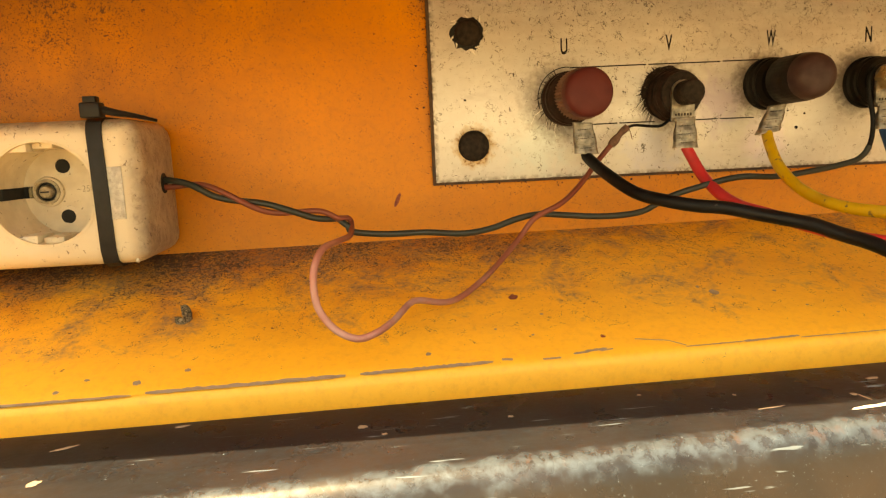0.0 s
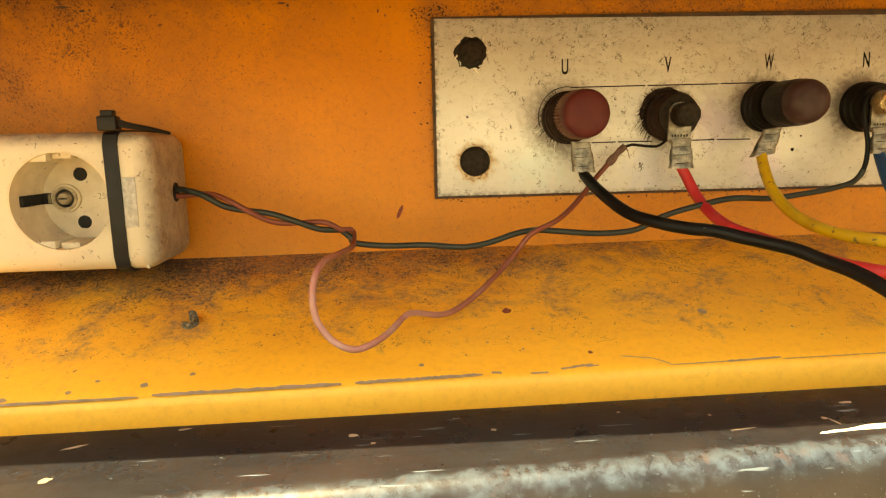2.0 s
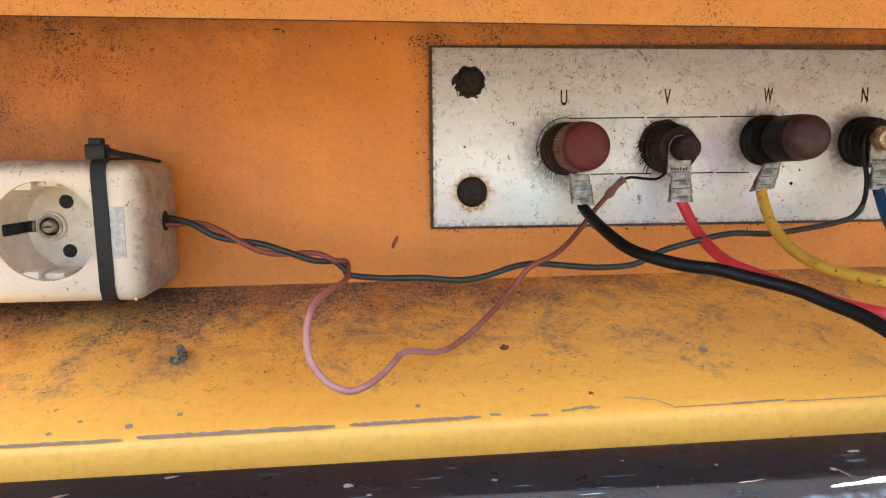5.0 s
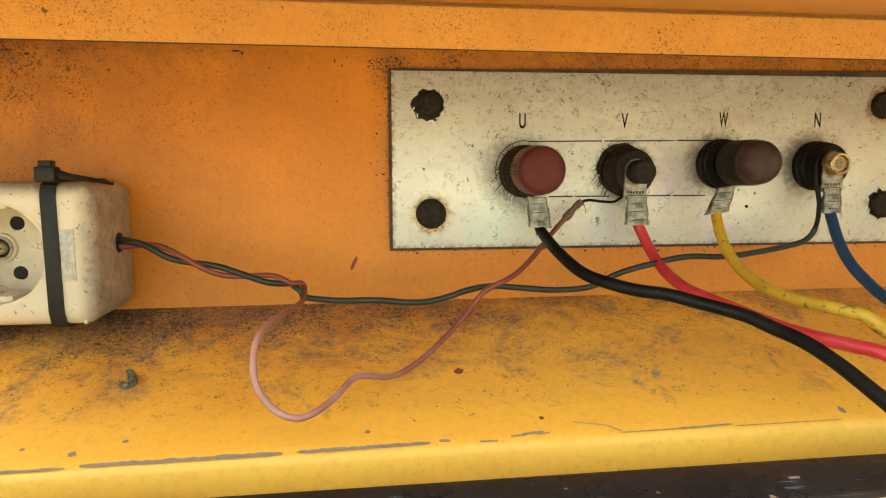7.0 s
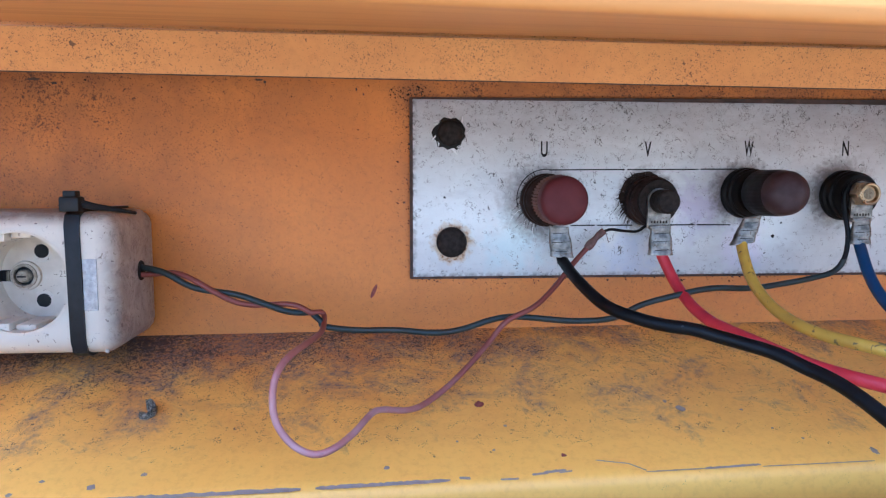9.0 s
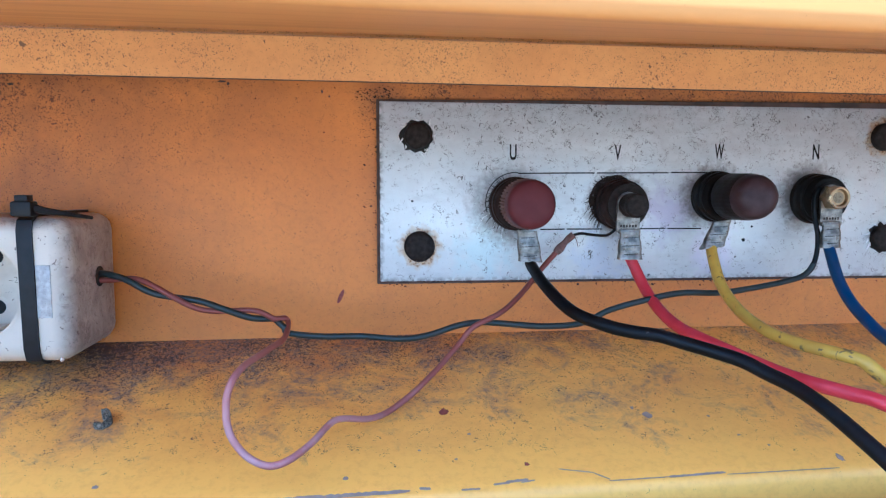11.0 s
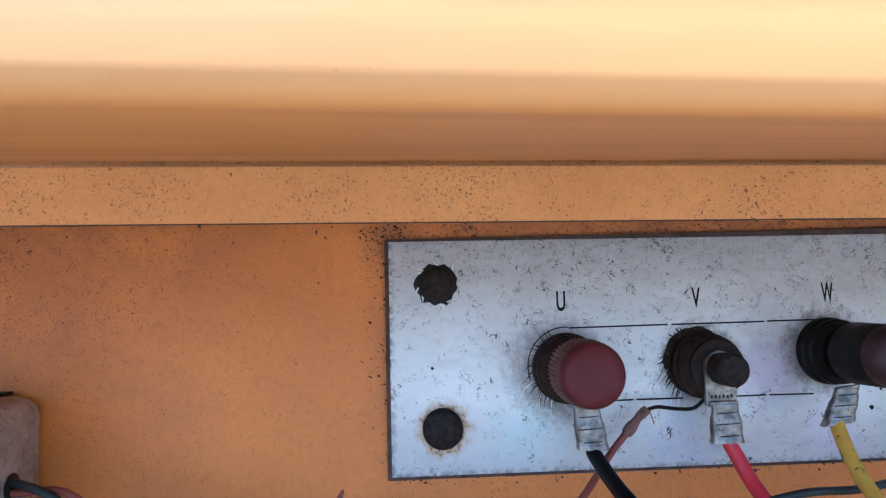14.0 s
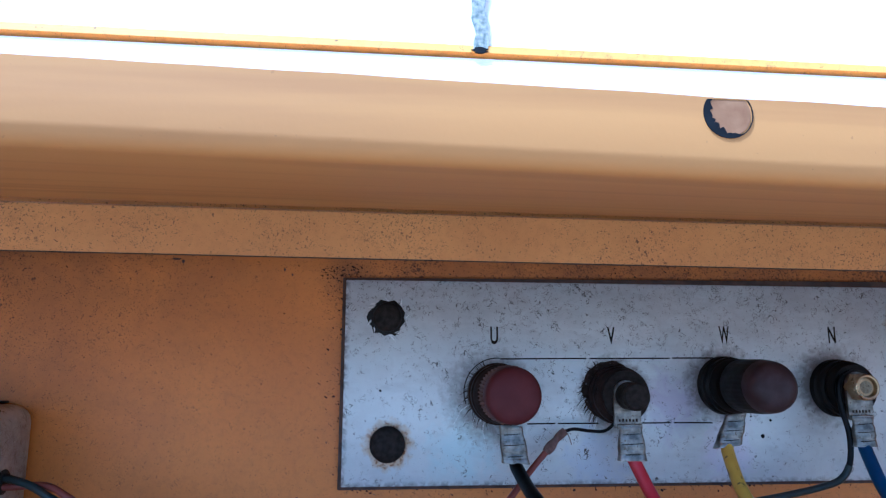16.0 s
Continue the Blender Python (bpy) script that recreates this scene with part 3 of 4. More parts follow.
spot("paint_chip", 22.2, -51.3, 1.6, 2.0, M_CHIPDARK, "small dark red chip in the orange ledge")
spot("paint_chip", 97.2, -58.0, 1.6, 1.6, M_PRIMER, "small grey chip in the orange ledge")
spot("paint_chip", 93.0, -53.5, 0.7, 0.9, M_PRIMER, "small grey chip in the orange ledge")
spot("paint_chip", 155.4, -84.8, 1.1, 1.9, M_PRIMER, "small grey chip in the orange ledge")
spot("paint_chip", 47.0, -80.0, 0.9, 0.8, M_CHIPDARK, "tiny dark chip in the orange ledge")
for x, y, r in ((-102, -84.5, 1.3), (-88, -80, 0.9), (-144, -88, 1.2), (-118, -81, 0.8), (-125, -86, 0.9), (-12, -82, 0.9), (24, -76, 0.5), (30, -64, 0.6), (12, -71, 0.5), (120, -60, 0.6), (134, -77, 0.5), (126, -71, 0.5)):
    spot("paint_chip", x, y, r, r * 0.8, M_PRIMER, "tiny grey chip in the orange ledge")
ring = []
for k in range(16):
    a = 2 * math.pi * k / 16
    u, v = 0.95 * math.cos(a), 3.1 * math.sin(a)
    ring.append(Vector((-17.2 + u + 0.40 * v, 3, 1216.5 + v)))
wear("paint_chip", ring, M_CHIPDARK, "slim dark red chip in the orange panel", (0, -0.12, 0))
for x, z, rx, rz in ((-65, 1307.5, 1.6, 0.45), (-62.5, 1306.6, 0.6, 0.6), (-24, 1304, 0.4, 0.7), (-21, 1302, 0.35, 0.5), (-156, 1306.5, 2.4, 0.6), (-148, 1305, 1.3, 0.5)):
    spot("grime_spot", x, z, rx, rz, M_GASKET, "dark grime spot on the orange panel", "panel")

def rail_fleck(x, y, rx, ry, turn, material, label, z=1168.0):
    """A flat ragged fleck on the top of the black rail."""
    c, w = math.cos(radians(turn)), math.sin(radians(turn))
    ring = []
    for k in range(14):
        a = 2 * math.pi * k / 14
        q = 0.7 + 0.6 * rng.random()
        u, v = rx * q * math.cos(a), ry * q * math.sin(a)
        ring.append(Vector((x + u * c - v * w, y + u * w + v * c, z)))
    tagged(part("paint_fleck", flake(bmesh.new(), ring, (0, 0, 0.08)), material), label, "paint damage", "flecks on the black rail")


for x, y, rx, ry, turn in ((-106.5, -125.5, 2.6, 0.6, 28), (-32.5, -126.9, 1.3, 1.0, 0), (-105, -144, 1.6, 1.2, 60), (-80.3, -117, 1.6, 0.6, 15), (5.9, -127.9, 0.8, 0.6, 0), (111.4, -121.1, 1.9, 0.8, 5), (98.2, -131.3, 0.8, 0.7, 0), (99.6, -134, 0.3, 2.4, 12), (43.3, -120.2, 0.5, 0.4, 0), (68.1, -125.4, 0.5, 0.5, 0), (-27, -132.5, 0.6, 0.6, 0), (73, -135.5, 4.0, 0.22, 8)):
    rail_fleck(x, y, rx, ry, turn, M_PRIMER, "pale fleck of bare primer on the black rail")
for x, y, rx, ry in ((97, -139.8, 6, 0.7), (110, -138.0, 9, 1.2), (128, -136.8, 12, 1.2)):
    rail_fleck(x, y, rx, ry, 5, M_FASCIA, "long white chip in the black rail")

def grime_specks():
    """Loose specks of black grime along the plate's rim, under the strip and on the panel."""
    bm = bmesh.new()
    for k in range(620):
        kind = k % 5
        if kind == 0:
            x, z = -1.4 - 9 * rng.random() ** 2.6, 1222 + 82 * rng.random() ** 0.6
        elif kind == 1:
            x, z = -4 + 250 * rng.random() ** 1.3, 1301.8 + 0.006 * 100 + 6 * rng.random() ** 1.6
        elif kind == 2:
            x, z = 250 * rng.random() ** 1.2, 1221.6 - 2.6 * rng.random() ** 2.5
        elif kind == 3:
            x, z = -8 + 16 * (rng.random() - 0.5) + 6, 1303 + 5 * (rng.random() - 0.5)
        else:
            x, z = -10 - 160 * rng.random(), 1308 - 50 * rng.random() ** 1.7
        r = (0.16 + 0.34 * rng.random() ** 2) * (0.8 if kind == 4 else 1.0)
        lean, turn = 0.5 + rng.random(), rng.random() * 3
        ring = [Vector((x + r * lean * (0.6 + 0.7 * rng.random()) * math.cos(a + turn), 3, z + r * (0.6 + 0.7 * rng.random()) * math.sin(a))) for a in (2 * math.pi * i / 7 for i in range(7))]
        flake(bm, ring, (0, -0.1, 0))
    return bm


tagged(part("grime_specks", grime_specks(), M_GREASE), "black grime specks scattered on the orange panel", "grime", kind="stuff")

# ring mark on the flange and paint run on the upper wall
bm = bmesh.new()
inner, outer = [], []
for k in range(44):
    a = 2 * math.pi * k / 44
    w = 0.16 + 1.35 * max(0.0, math.cos(a - radians(212))) ** 0.8
    w *= 0.9 + 0.7 * noise.noise((5 * math.cos(a), 5 * math.sin(a), 0))
    for some, r in ((inner, 3.9 - w), (outer, 3.9)):
        x, z = 64.4 + r * math.cos(a), min(1304.0 + r * math.sin(a), 1306.2)
        some.append(bm.verts.new((x, -169.62, z)))
for k in range(44):
    j = (k + 1) % 44
    bm.faces.new((inner[k], inner[j], outer[j], outer[k]))
for f in bmesh.ops.extrude_face_region(bm, geom=bm.faces[:])["geom"]:
    if isinstance(f, bmesh.types.BMVert):
        f.co.y -= 0.15
ring_mark = tagged(part("sealant_ring", bm, M_INK), "dark crescent of old sealant round a scraped mark on the hood", "sealant mark")
ORIGIN[ring_mark] = Vector((0, 0, 0))
disc = [Vector((64.4 + 3.5 * math.cos(a), -169.62, min(1304.0 + 3.5 * math.sin(a), 1306.1))) for a in (2 * math.pi * k / 36 for k in range(36))]
part("scraped_disc", flake(bmesh.new(), disc, (0, -0.08, 0)), M_MAUVE, ring_mark, "scraped mauve primer inside the ring")
line = [(39.9 + 0.5 * math.sin(k * 0.9), 2.0 + 0.35 * math.sin(k * 2.1), 1355.0 + 2.4 * k) for k in range(12)]
outline = [Vector((x - w, -85.0, z)) for x, w, z in line] + [Vector((x + w, -85.0, z)) for x, w, z in line[::-1]]
tagged(part("paint_run", flake(bmesh.new(), outline, (0, -0.7, 0)), M_BLUEPAINT), "pale blue paint run down the white upper panel", "paint run")
outline = [Vector((39.8 + (2.6 if k % 2 else 1.6) * math.cos(k * 0.45), -85.4, 1354.6 + 1.0 * math.sin(k * 0.45))) for k in range(14)]
tagged(part("paint_blot", flake(bmesh.new(), outline, (0, -0.5, 0)), M_INK), "small dark blot at the foot of the paint run", "paint run")

# corroded stud on the ledge
base = on_ledge(-97, -50)
stud = thing("broken_stud", base, "corroded broken hollow stud standing on the orange ledge", "stud")
bm = bmesh.new()
rings = []
for k in range(15):
    a = radians(-125 + 235 * k / 14)
    tall = 3.2 + 0.9 * math.sin(a) + 0.9 * noise.noise((k * 0.8, 0, 5))
    thick = 1.0 + 0.35 * noise.noise((k * 0.7, 2, 0))
    ring = []
    for r, h in ((3.2, -0.8), (3.3, tall * 0.6), (3.0, tall), (3.0 - thick, tall - 0.2), (2.8 - thick, tall * 0.5), (2.9 - thick, -0.8)):
        ring.append(bm.verts.new(base + Vector((r * math.cos(a), r * math.sin(a) - 0.3 * h, h + 0.3 * r * math.sin(a)))))
    rings.append(ring)
for a, b in zip(rings, rings[1:]):
    for i in range(6):
        bm.faces.new((a[i], a[(i + 1) % 6], b[(i + 1) % 6], b[i]))
bm.faces.new(rings[0])
bm.faces.new(rings[-1])
part("shell", bm, M_CORRODED, stud)

# ---- terminal plate ----
plate = thing("terminal_plate", (0, 3, 1223), "weathered aluminium plate engraved U V W N on orange panel", "plate")
bm = box(bmesh.new(), -1.3, 250, 0.7, 3.0, 1222.0, 1300.9, 0.4)
# Top edge rises to the right to draw the strip's shadow and grime.
for v in bm.verts:
    if v.co.z > 1290:
        v.co.z += 0.0075 * max(0.0, v.co.x)
part("gasket_shadow", bm, M_GASKET, plate, "grimy dark backing sheet, raised at top right as a shadow band")
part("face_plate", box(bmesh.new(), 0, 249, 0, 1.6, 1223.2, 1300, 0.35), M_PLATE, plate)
for ch, x, z, nar, turn in (("U", 57.6, 1278.7, 0.52, 0), ("V", 104.4, 1278.9, 0.50, 0), ("W", 151.2, 1279.6, 0.42, 0), ("N", 197.2, 1279.8, 0.50, 0)):
    part("letter", lettering(ch, 6.8, nar, x, 0.0, z, 0.02, turn), M_INK, plate, "black engraved letter " + ch)
for x0, x1, z0, z1 in ((60, 94, 1270.0, 1270.3), (95.2, 128, 1270.3, 1270.5), (129, 146, 1270.6, 1270.7), (70, 81, 1245.5, 1245.6), (82, 98, 1245.6, 1245.6), (111, 127, 1245.6, 1245.7), (128.2, 144, 1245.7, 1245.6)):
    bm = flake(bmesh.new(), [Vector((x0, -0.02, z0 - 0.27)), Vector((x1, -0.02, z1 - 0.27)), Vector((x1, -0.02, z1 + 0.27)), Vector((x0, -0.02, z0 + 0.27))], (0, -0.06, 0))
    part("engraved_line", bm, M_INK, plate, "thin black engraved line")
arc = [Vector((58.7 + r * math.cos(a), -0.02, 1257.3 + r * math.sin(a))) for r, way in ((13.2, 1), (12.8, -1)) for a in [radians(q) for q in (range(85, 200, 6) if way == 1 else range(199, 84, -6))]]
part("engraved_line", flake(bmesh.new(), arc, (0, -0.06, 0)), M_INK, plate, "thin black engraved line")


def blob(x, z, r, rough, n=22, y=-0.02, squash=1.0):
    return [Vector((x + r * (1 + rough * (rng.random() - 0.5)) * math.cos(2 * math.pi * k / n), y, z + squash * r * (1 + rough * (rng.random() - 0.5)) * math.sin(2 * math.pi * k / n))) for k in range(n)]


for x, z, r, torn in ((16.0, 1285.6, 5.6, True), (16.8, 1238.4, 6.6, False), (229.6, 1287.0, 6.2, False), (232.0, 1240.8, 6.2, True)):
    if torn:
        part("torn_hole", flake(bmesh.new(), blob(x, z, 7.0, 0.3), (0, -0.1, 0)), M_HOLE, plate, "ragged dark hole torn in the plate")
        for k in range(13):
            a = rng.random() * 6.28
            p, q = 6.2 + rng.random(), 7.6 + 2.6 * rng.random()
            w = 0.04 + 0.06 * rng.random()
            o = [Vector((x + p * math.cos(a - w), -0.1, z + p * math.sin(a - w))), Vector((x + p * math.cos(a + w), -0.5, z + p * math.sin(a + w))), Vector((x + q * math.cos(a + 0.2), -0.15, z + q * math.sin(a + 0.2)))]
            part("torn_flake", flake(bmesh.new(), o, (0, -0.15, 0)), M_TORN, plate, "bright torn aluminium sliver")
    part("bolt", lathe(bmesh.new(), x, z, [(0.5, r), (-2.2, r), (-3.0, r * 0.9), (-3.4, r * 0.7), (-3.2, 0)], 32), M_BOLT, plate, "blackened domed bolt head")
for x, z, n0, a0, a1, far, bite in ((58.7, 1256.8, 40, 112, 250, 6.0, 11.0), (105.3, 1256.5, 34, 112, 232, 2.6, 13.0)):
    for k in range(n0):
        deg = a0 + (a1 - a0) * k / n0 + 5 * rng.random()
        a, low = radians(deg), 185 < deg < 252
        bright = low and k % 3 == 0
        p, q = bite - 1.0, bite + 1.6 + far * rng.random() * (2.0 if bright else 0.8 if low else 0.55)
        b = a + 0.10 + 0.22 * rng.random() * (1 if deg > 150 else -0.6)
        w = 0.006 + 0.012 * rng.random() if bright else 0.012 + 0.020 * rng.random()
        m = (p + q) / 2
        c = (a * 0.62 + b * 0.38)
        o = [Vector((x + r * math.cos(t), -0.02, z + r * math.sin(t))) for r, t in ((p, a - w), (m, c - 0.6 * w), (q, b), (m, c + 0.6 * w), (p, a + w))]
        part("scratch", flake(bmesh.new(), o, (0, -0.05, 0)), M_TORN if bright else M_GREASE, plate, "bright tool scratch" if bright else "dark curved tool scratch")
for x, z, r in ((164.2, 1240.4, 0.8), (13.8, 1257.9, 0.5), (207.5, 1240.5, 0.8), (168, 1246.5, 0.5), (160, 1248, 0.4)):
    part("dirt_dot", flake(bmesh.new(), blob(x, z, r, 0.5, 10), (0, -0.06, 0)), M_INK, plate, "dark dirt dot")
part("smudge", flake(bmesh.new(), [Vector((104.6 + r * math.cos(t), -0.02, 1257.2 + r * math.sin(t))) for t, r in ((2 * math.pi * k / 48, 10.9 + (2.0 * max(0.0, math.cos(2 * math.pi * k / 48 - radians(150))) ** 0.5) * (0.75 + 0.4 * rng.random())) for k in range(48))], (0, -0.04, 0)), M_GREASE, plate, "dark greasy smudge round a terminal")

# ---- terminals ----


def knurl(count, depth):
    return lambda a, k: 1 - depth * (0.5 + 0.5 * math.cos(count * a))


def terminal(name, x, z, label):
    return thing(name, (x, 0, z), label, "terminal", "terminal posts on the plate")


def collar(post, x, z, r, material, depth=11.5):
    part("collar", lathe(bmesh.new(), x, z, [(0.0, r + 0.5), (-2.6, r + 0.4), (-3.2, r - 0.5), (-4.0, r - 0.6), (-4.6, r), (-6.4, r - 0.1), (-7.0, r - 0.9), (-7.8, r - 0.9), (-8.4, r - 0.5), (-depth + 1.2, r - 0.9), (-depth, r - 1.8), (-depth, 4)], 40), material, post)
    part("washer", lathe(bmesh.new(), x, z, [(-depth, 7.4), (-depth - 1.0, 7.4), (-depth - 1.0, 3)], 30), M_BOLT, post, "dark steel washer")


def stem(post, x, z, y1, r, material):
    part("stud", lathe(bmesh.new(), x, z, [(-10, r), (y1 + 0.8, r), (y1, r - 0.8), (y1, 0)], 28), material, post)


post = terminal("terminal_post", 58.7, 1256.8, "terminal post with knurled maroon bakelite cap on a brown collar")
collar(post, 58.7, 1256.8, 11.2, M_COLLAR, 11)
stem(post, 58.7, 1256.8, -16, 4, M_BOLT)
cap = part("cap", lathe(bmesh.new(), 59.0, 1257.2, [(-15.0, 9.6), (-15.4, 10.4), (-24.6, 10.4), (-25.2, 10.0)], 160, knurl(46, 0.09)), M_KNURL, post, "knurled dusty brown skirt of the cap")
part("cap_top", lathe(bmesh.new(), 59.0, 1257.2, [(-25.0, 9.9), (-29.6, 9.8), (-31.0, 9.3), (-31.8, 8.2), (-32.3, 6), (-32.5, 0)], 48), M_MAROON, cap, "smooth maroon cap end")

post = terminal("terminal_post", 105.3, 1256.5, "bare dark terminal stud on a greasy brown collar, its cap missing")
collar(post, 105.3, 1256.5, 10.8, M_COLLAR, 10.5)
part("inner_collar", lathe(bmesh.new(), 105.3, 1256.5, [(-10, 9.2), (-11.8, 9.0), (-12, 8), (-12, 3)], 36), M_BOLT, post)
stem(post, 105.3, 1256.5, -22.5, 5.1, M_BOLT)

post = terminal("terminal_post", 150.0, 1260.0, "terminal post with long black bakelite cap with worn brown end")
collar(post, 150.0, 1260.0, 10.9, M_BAKE, 11)
stem(post, 150.0, 1260.0, -16, 4, M_BOLT)
cap = part("cap", lathe(bmesh.new(), 150.0, 1260.2, [(-14.2, 9.3), (-15.0, 9.9), (-27.0, 9.7), (-29.5, 9.5)], 120, knurl(36, 0.012)), M_BAKE, post)
part("cap_top", lathe(bmesh.new(), 150.0, 1260.2, [(-29.4, 9.4), (-33.0, 9.0), (-35.0, 8.2), (-36.4, 6.4), (-37.0, 4), (-37.2, 0)], 48), M_CAPEND, cap, "worn brown rounded cap end")

post = terminal("terminal_post", 197.0, 1259.6, "terminal post with brass nut on a black collar, its cap missing")
collar(post, 197.0, 1259.0, 10.9, M_BAKE, 11)
stem(post, 195.6, 1259.8, -19.0, 3.0, M_STUD)
part("nut", lathe(bmesh.new(), 195.4, 1259.8, [(-13.6, 4.8), (-14.0, 5.4), (-18.2, 5.4), (-18.8, 4.8), (-18.8, 3.2)], 6, None), M_BRASS, post, "hexagonal brass nut")
part("nut_rim", lathe(bmesh.new(), 195.4, 1259.8, [(-17.6, 5.0), (-20.0, 4.8), (-20.3, 4.4), (-20.2, 3.8), (-19.4, 3.3), (-18.2, 3.2)], 30), M_BRASS, post)

# ---- cables ----


def lug(cable, x, z, y, top_w, low_w, high, lean=0.0, tongue=0.0, hole=None):
    """A flat crimped cable shoe: a flared barrel with a ridge, below an optional flat tongue. (x, z): middle of the barrel's top."""
    bm = bmesh.new()
    rows = []
    for k in range(9):
        t = k / 8
        w = (top_w + (low_w - top_w) * t) / 2 * (1 - 0.04 * math.sin(3 * math.pi * t))
        thick = 1.0 + 1.3 * math.sin(math.pi * min(1, t * 1.15) * 0.5) - 0.7 * (k in (2, 4, 6))
        zz, xx = z - high * t, x + lean * t
        ring = []
        for i in range(16):
            a = 2 * math.pi * i / 16
            cx, cy = math.cos(a), math.sin(a)
            ring.append(bm.verts.new((xx + w * math.copysign(abs(cx) ** 0.45, cx), y + thick * math.copysign(abs(cy) ** 0.6, cy), zz + lean * 0.04 * w * cx * -1)))
        rows.append(ring)
    for a, b in zip(rows, rows[1:]):
        for i in range(16):
            bm.faces.new((a[i], a[(i + 1) % 16], b[(i + 1) % 16], b[i]))
    bm.faces.new(rows[0])
    bm.faces.new(rows[-1])
    shoe = part("lug", bm, M_TIN, cable, "crimped tinned copper cable lug", 60)
    # Shade in the crimp grooves is drawn as thin dark slivers.
    for t, f in ((0.22, 0.7), (0.50, 0.85), (0.80, 0.6)):
        w = (top_w + (low_w - top_w) * t) / 2 * f
        thick = 1.0 + 1.3 * math.sin(math.pi * min(1, t * 1.15) * 0.5)
        groove = [Vector((x + lean * t + u * w, y - thick + 0.25, z - high * t + 0.05 * u * w + v)) for u, v in ((-1, -0.10), (-0.2, -0.22), (0.9, -0.06), (0.9, 0.06), (0.3, -0.02), (-1, 0.12))]
        part("crimp_groove", flake(bmesh.new(), groove, (0, -0.4, 0)), M_GREASE, shoe, "dark sliver for the shade in a crimp groove")
    if tongue:
        hx, hz = hole
        arc = [(hx - 0.6 + 5.0 * math.cos(a), hz + 0.4 + 5.2 * math.sin(a)) for a in (math.pi * i / 14 for i in range(15))]
        edge = [Vector((u, y + 2.4, v)) for u, v in [(hx + 4.4, z - 0.6), *arc, (hx - 5.6, z - 0.6)]]
        tongue_ob = part("tongue", flake(bmesh.new(), edge, (0, -1.4, 0)), M_TIN, cable, "flat tinned tongue round the stud")
        for k in range(6):
            part("stamped_mark", box(bmesh.new(), hx - 4.2 + 1.3 * k, hx - 3.5 + 1.3 * k, y + 0.9, y + 1.05, z + 1.6, z + 2.5 + 0.2 * (k % 2)), M_GREASE, tongue_ob)
        part("fold", box(bmesh.new(), x - top_w / 2 - 0.4, x + top_w / 2 + 0.4, y - 0.4, y + 2.2, z - 1.2, z + 0.8, 0.5), M_TIN, cable, "bent neck of the lug")


def cable(label, points, radius, material, at):
    ob = thing("power_cable", at, label, "cable", "power cables on the terminals")
    part("sheath", tube(bmesh.new(), spline(points, 7), radius, 18), material, ob, angle=70)
    return ob


c = cable("thick black power cable crimped under the maroon cap",
          [(62.3, -14.4, 1233.6), (62.8, -16.5, 1231), (64.5, -34, 1225), (70, -50, 1218.4), (78, -61, 1215.6), (86, -66, 1214), (95, -69, 1213), (103, -73, 1211), (110, -78, 1209.4), (117, -84, 1207.6), (122, -91, 1205), (126, -99, 1203), (129, -108, 1200), (132, -120, 1195), (136, -140, 1186), (142, -170, 1170), (150, -195, 1130), (156, -210, 900), (160, -215, 300), (165, -300, 4), (200, -700, 4)], 2.35, M_CBLACK, (62, -15, 1245))
lug(c, 60.8, 1246, -14.6, 8.6, 10.2, 13, 1.6)
c = cable("red power cable crimped to the bare dark stud",
          [(105.6, -14.8, 1234.2), (106.8, -16, 1231), (109.5, -22, 1222), (111, -34, 1215), (113, -46, 1211), (116, -55, 1209.2), (121, -64, 1207), (127, -72, 1204.4), (133, -82, 1202.2), (138, -92, 1201.4), (144, -100, 1200.6), (150, -109, 1199.4), (166, -135, 1190), (186, -170, 1170), (196, -195, 1120), (205, -212, 900), (208, -215, 300), (215, -320, 4), (260, -700, 4)], 2.3, M_CRED, (105, -14, 1246))
lug(c, 105, 1245.6, -15, 8.6, 10.8, 12, 0.2, 1.0, (105.3, 1256.5))
c = cable("dirty yellow power cable crimped under the long black cap",
          [(141.2, -15.8, 1239.5), (140.2, -18, 1236), (139, -27, 1226), (139, -37, 1219), (140, -48, 1214), (142, -60, 1211), (144, -70, 1210), (148, -80, 1209.5), (152, -87, 1209), (155, -91, 1208), (158, -97, 1204), (166, -120, 1194), (190, -165, 1172), (215, -195, 1110), (230, -212, 900), (235, -215, 300), (245, -330, 4), (300, -700, 4)], 2.25, M_CYELLOW, (142, -15, 1250))
lug(c, 145.2, 1250, -16, 8.2, 10.6, 11.5, -4.2)
c = cable("blue power cable crimped under the brass nut",
          [(194.9, -15.6, 1238.6), (194.6, -17, 1236), (193.6, -24, 1226), (193.2, -32, 1218), (192.8, -42, 1212), (192.6, -56, 1206), (195, -80, 1199), (204, -115, 1190), (224, -160, 1174), (245, -195, 1110), (256, -212, 900), (260, -215, 300), (270, -330, 4), (330, -700, 4)], 2.35, M_CBLUE, (195, -15, 1249))
lug(c, 195.2, 1248.6, -15.8, 8.0, 9.2, 10.6, -0.4, 1.0, (196.3, 1259.8))

# ---- socket strip ----
S = (-142, -20, 1201)
strip = thing("socket_strip", S, "dirty cream plastic three-way socket strip tied against the panel", "socket strip")
body = box(bmesh.new(), -262, -108.5, -44, 2.9, 1201.4, 1253.4, 6.5, 4)
for v in body.verts:
    v.co.x += 0.05 * (v.co.y + 44) * (1 if v.co.x > -150 else 0) * -0.4
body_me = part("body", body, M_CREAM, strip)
WELLS = (-142.4, -186.0, -229.6)
cut = bmesh.new()
for x in WELLS:
    lathe(cut, x, 1228.2, [(-60, 18.6), (-22, 18.4)], 56)
cutter = part("cutter", cut, M_WELL)
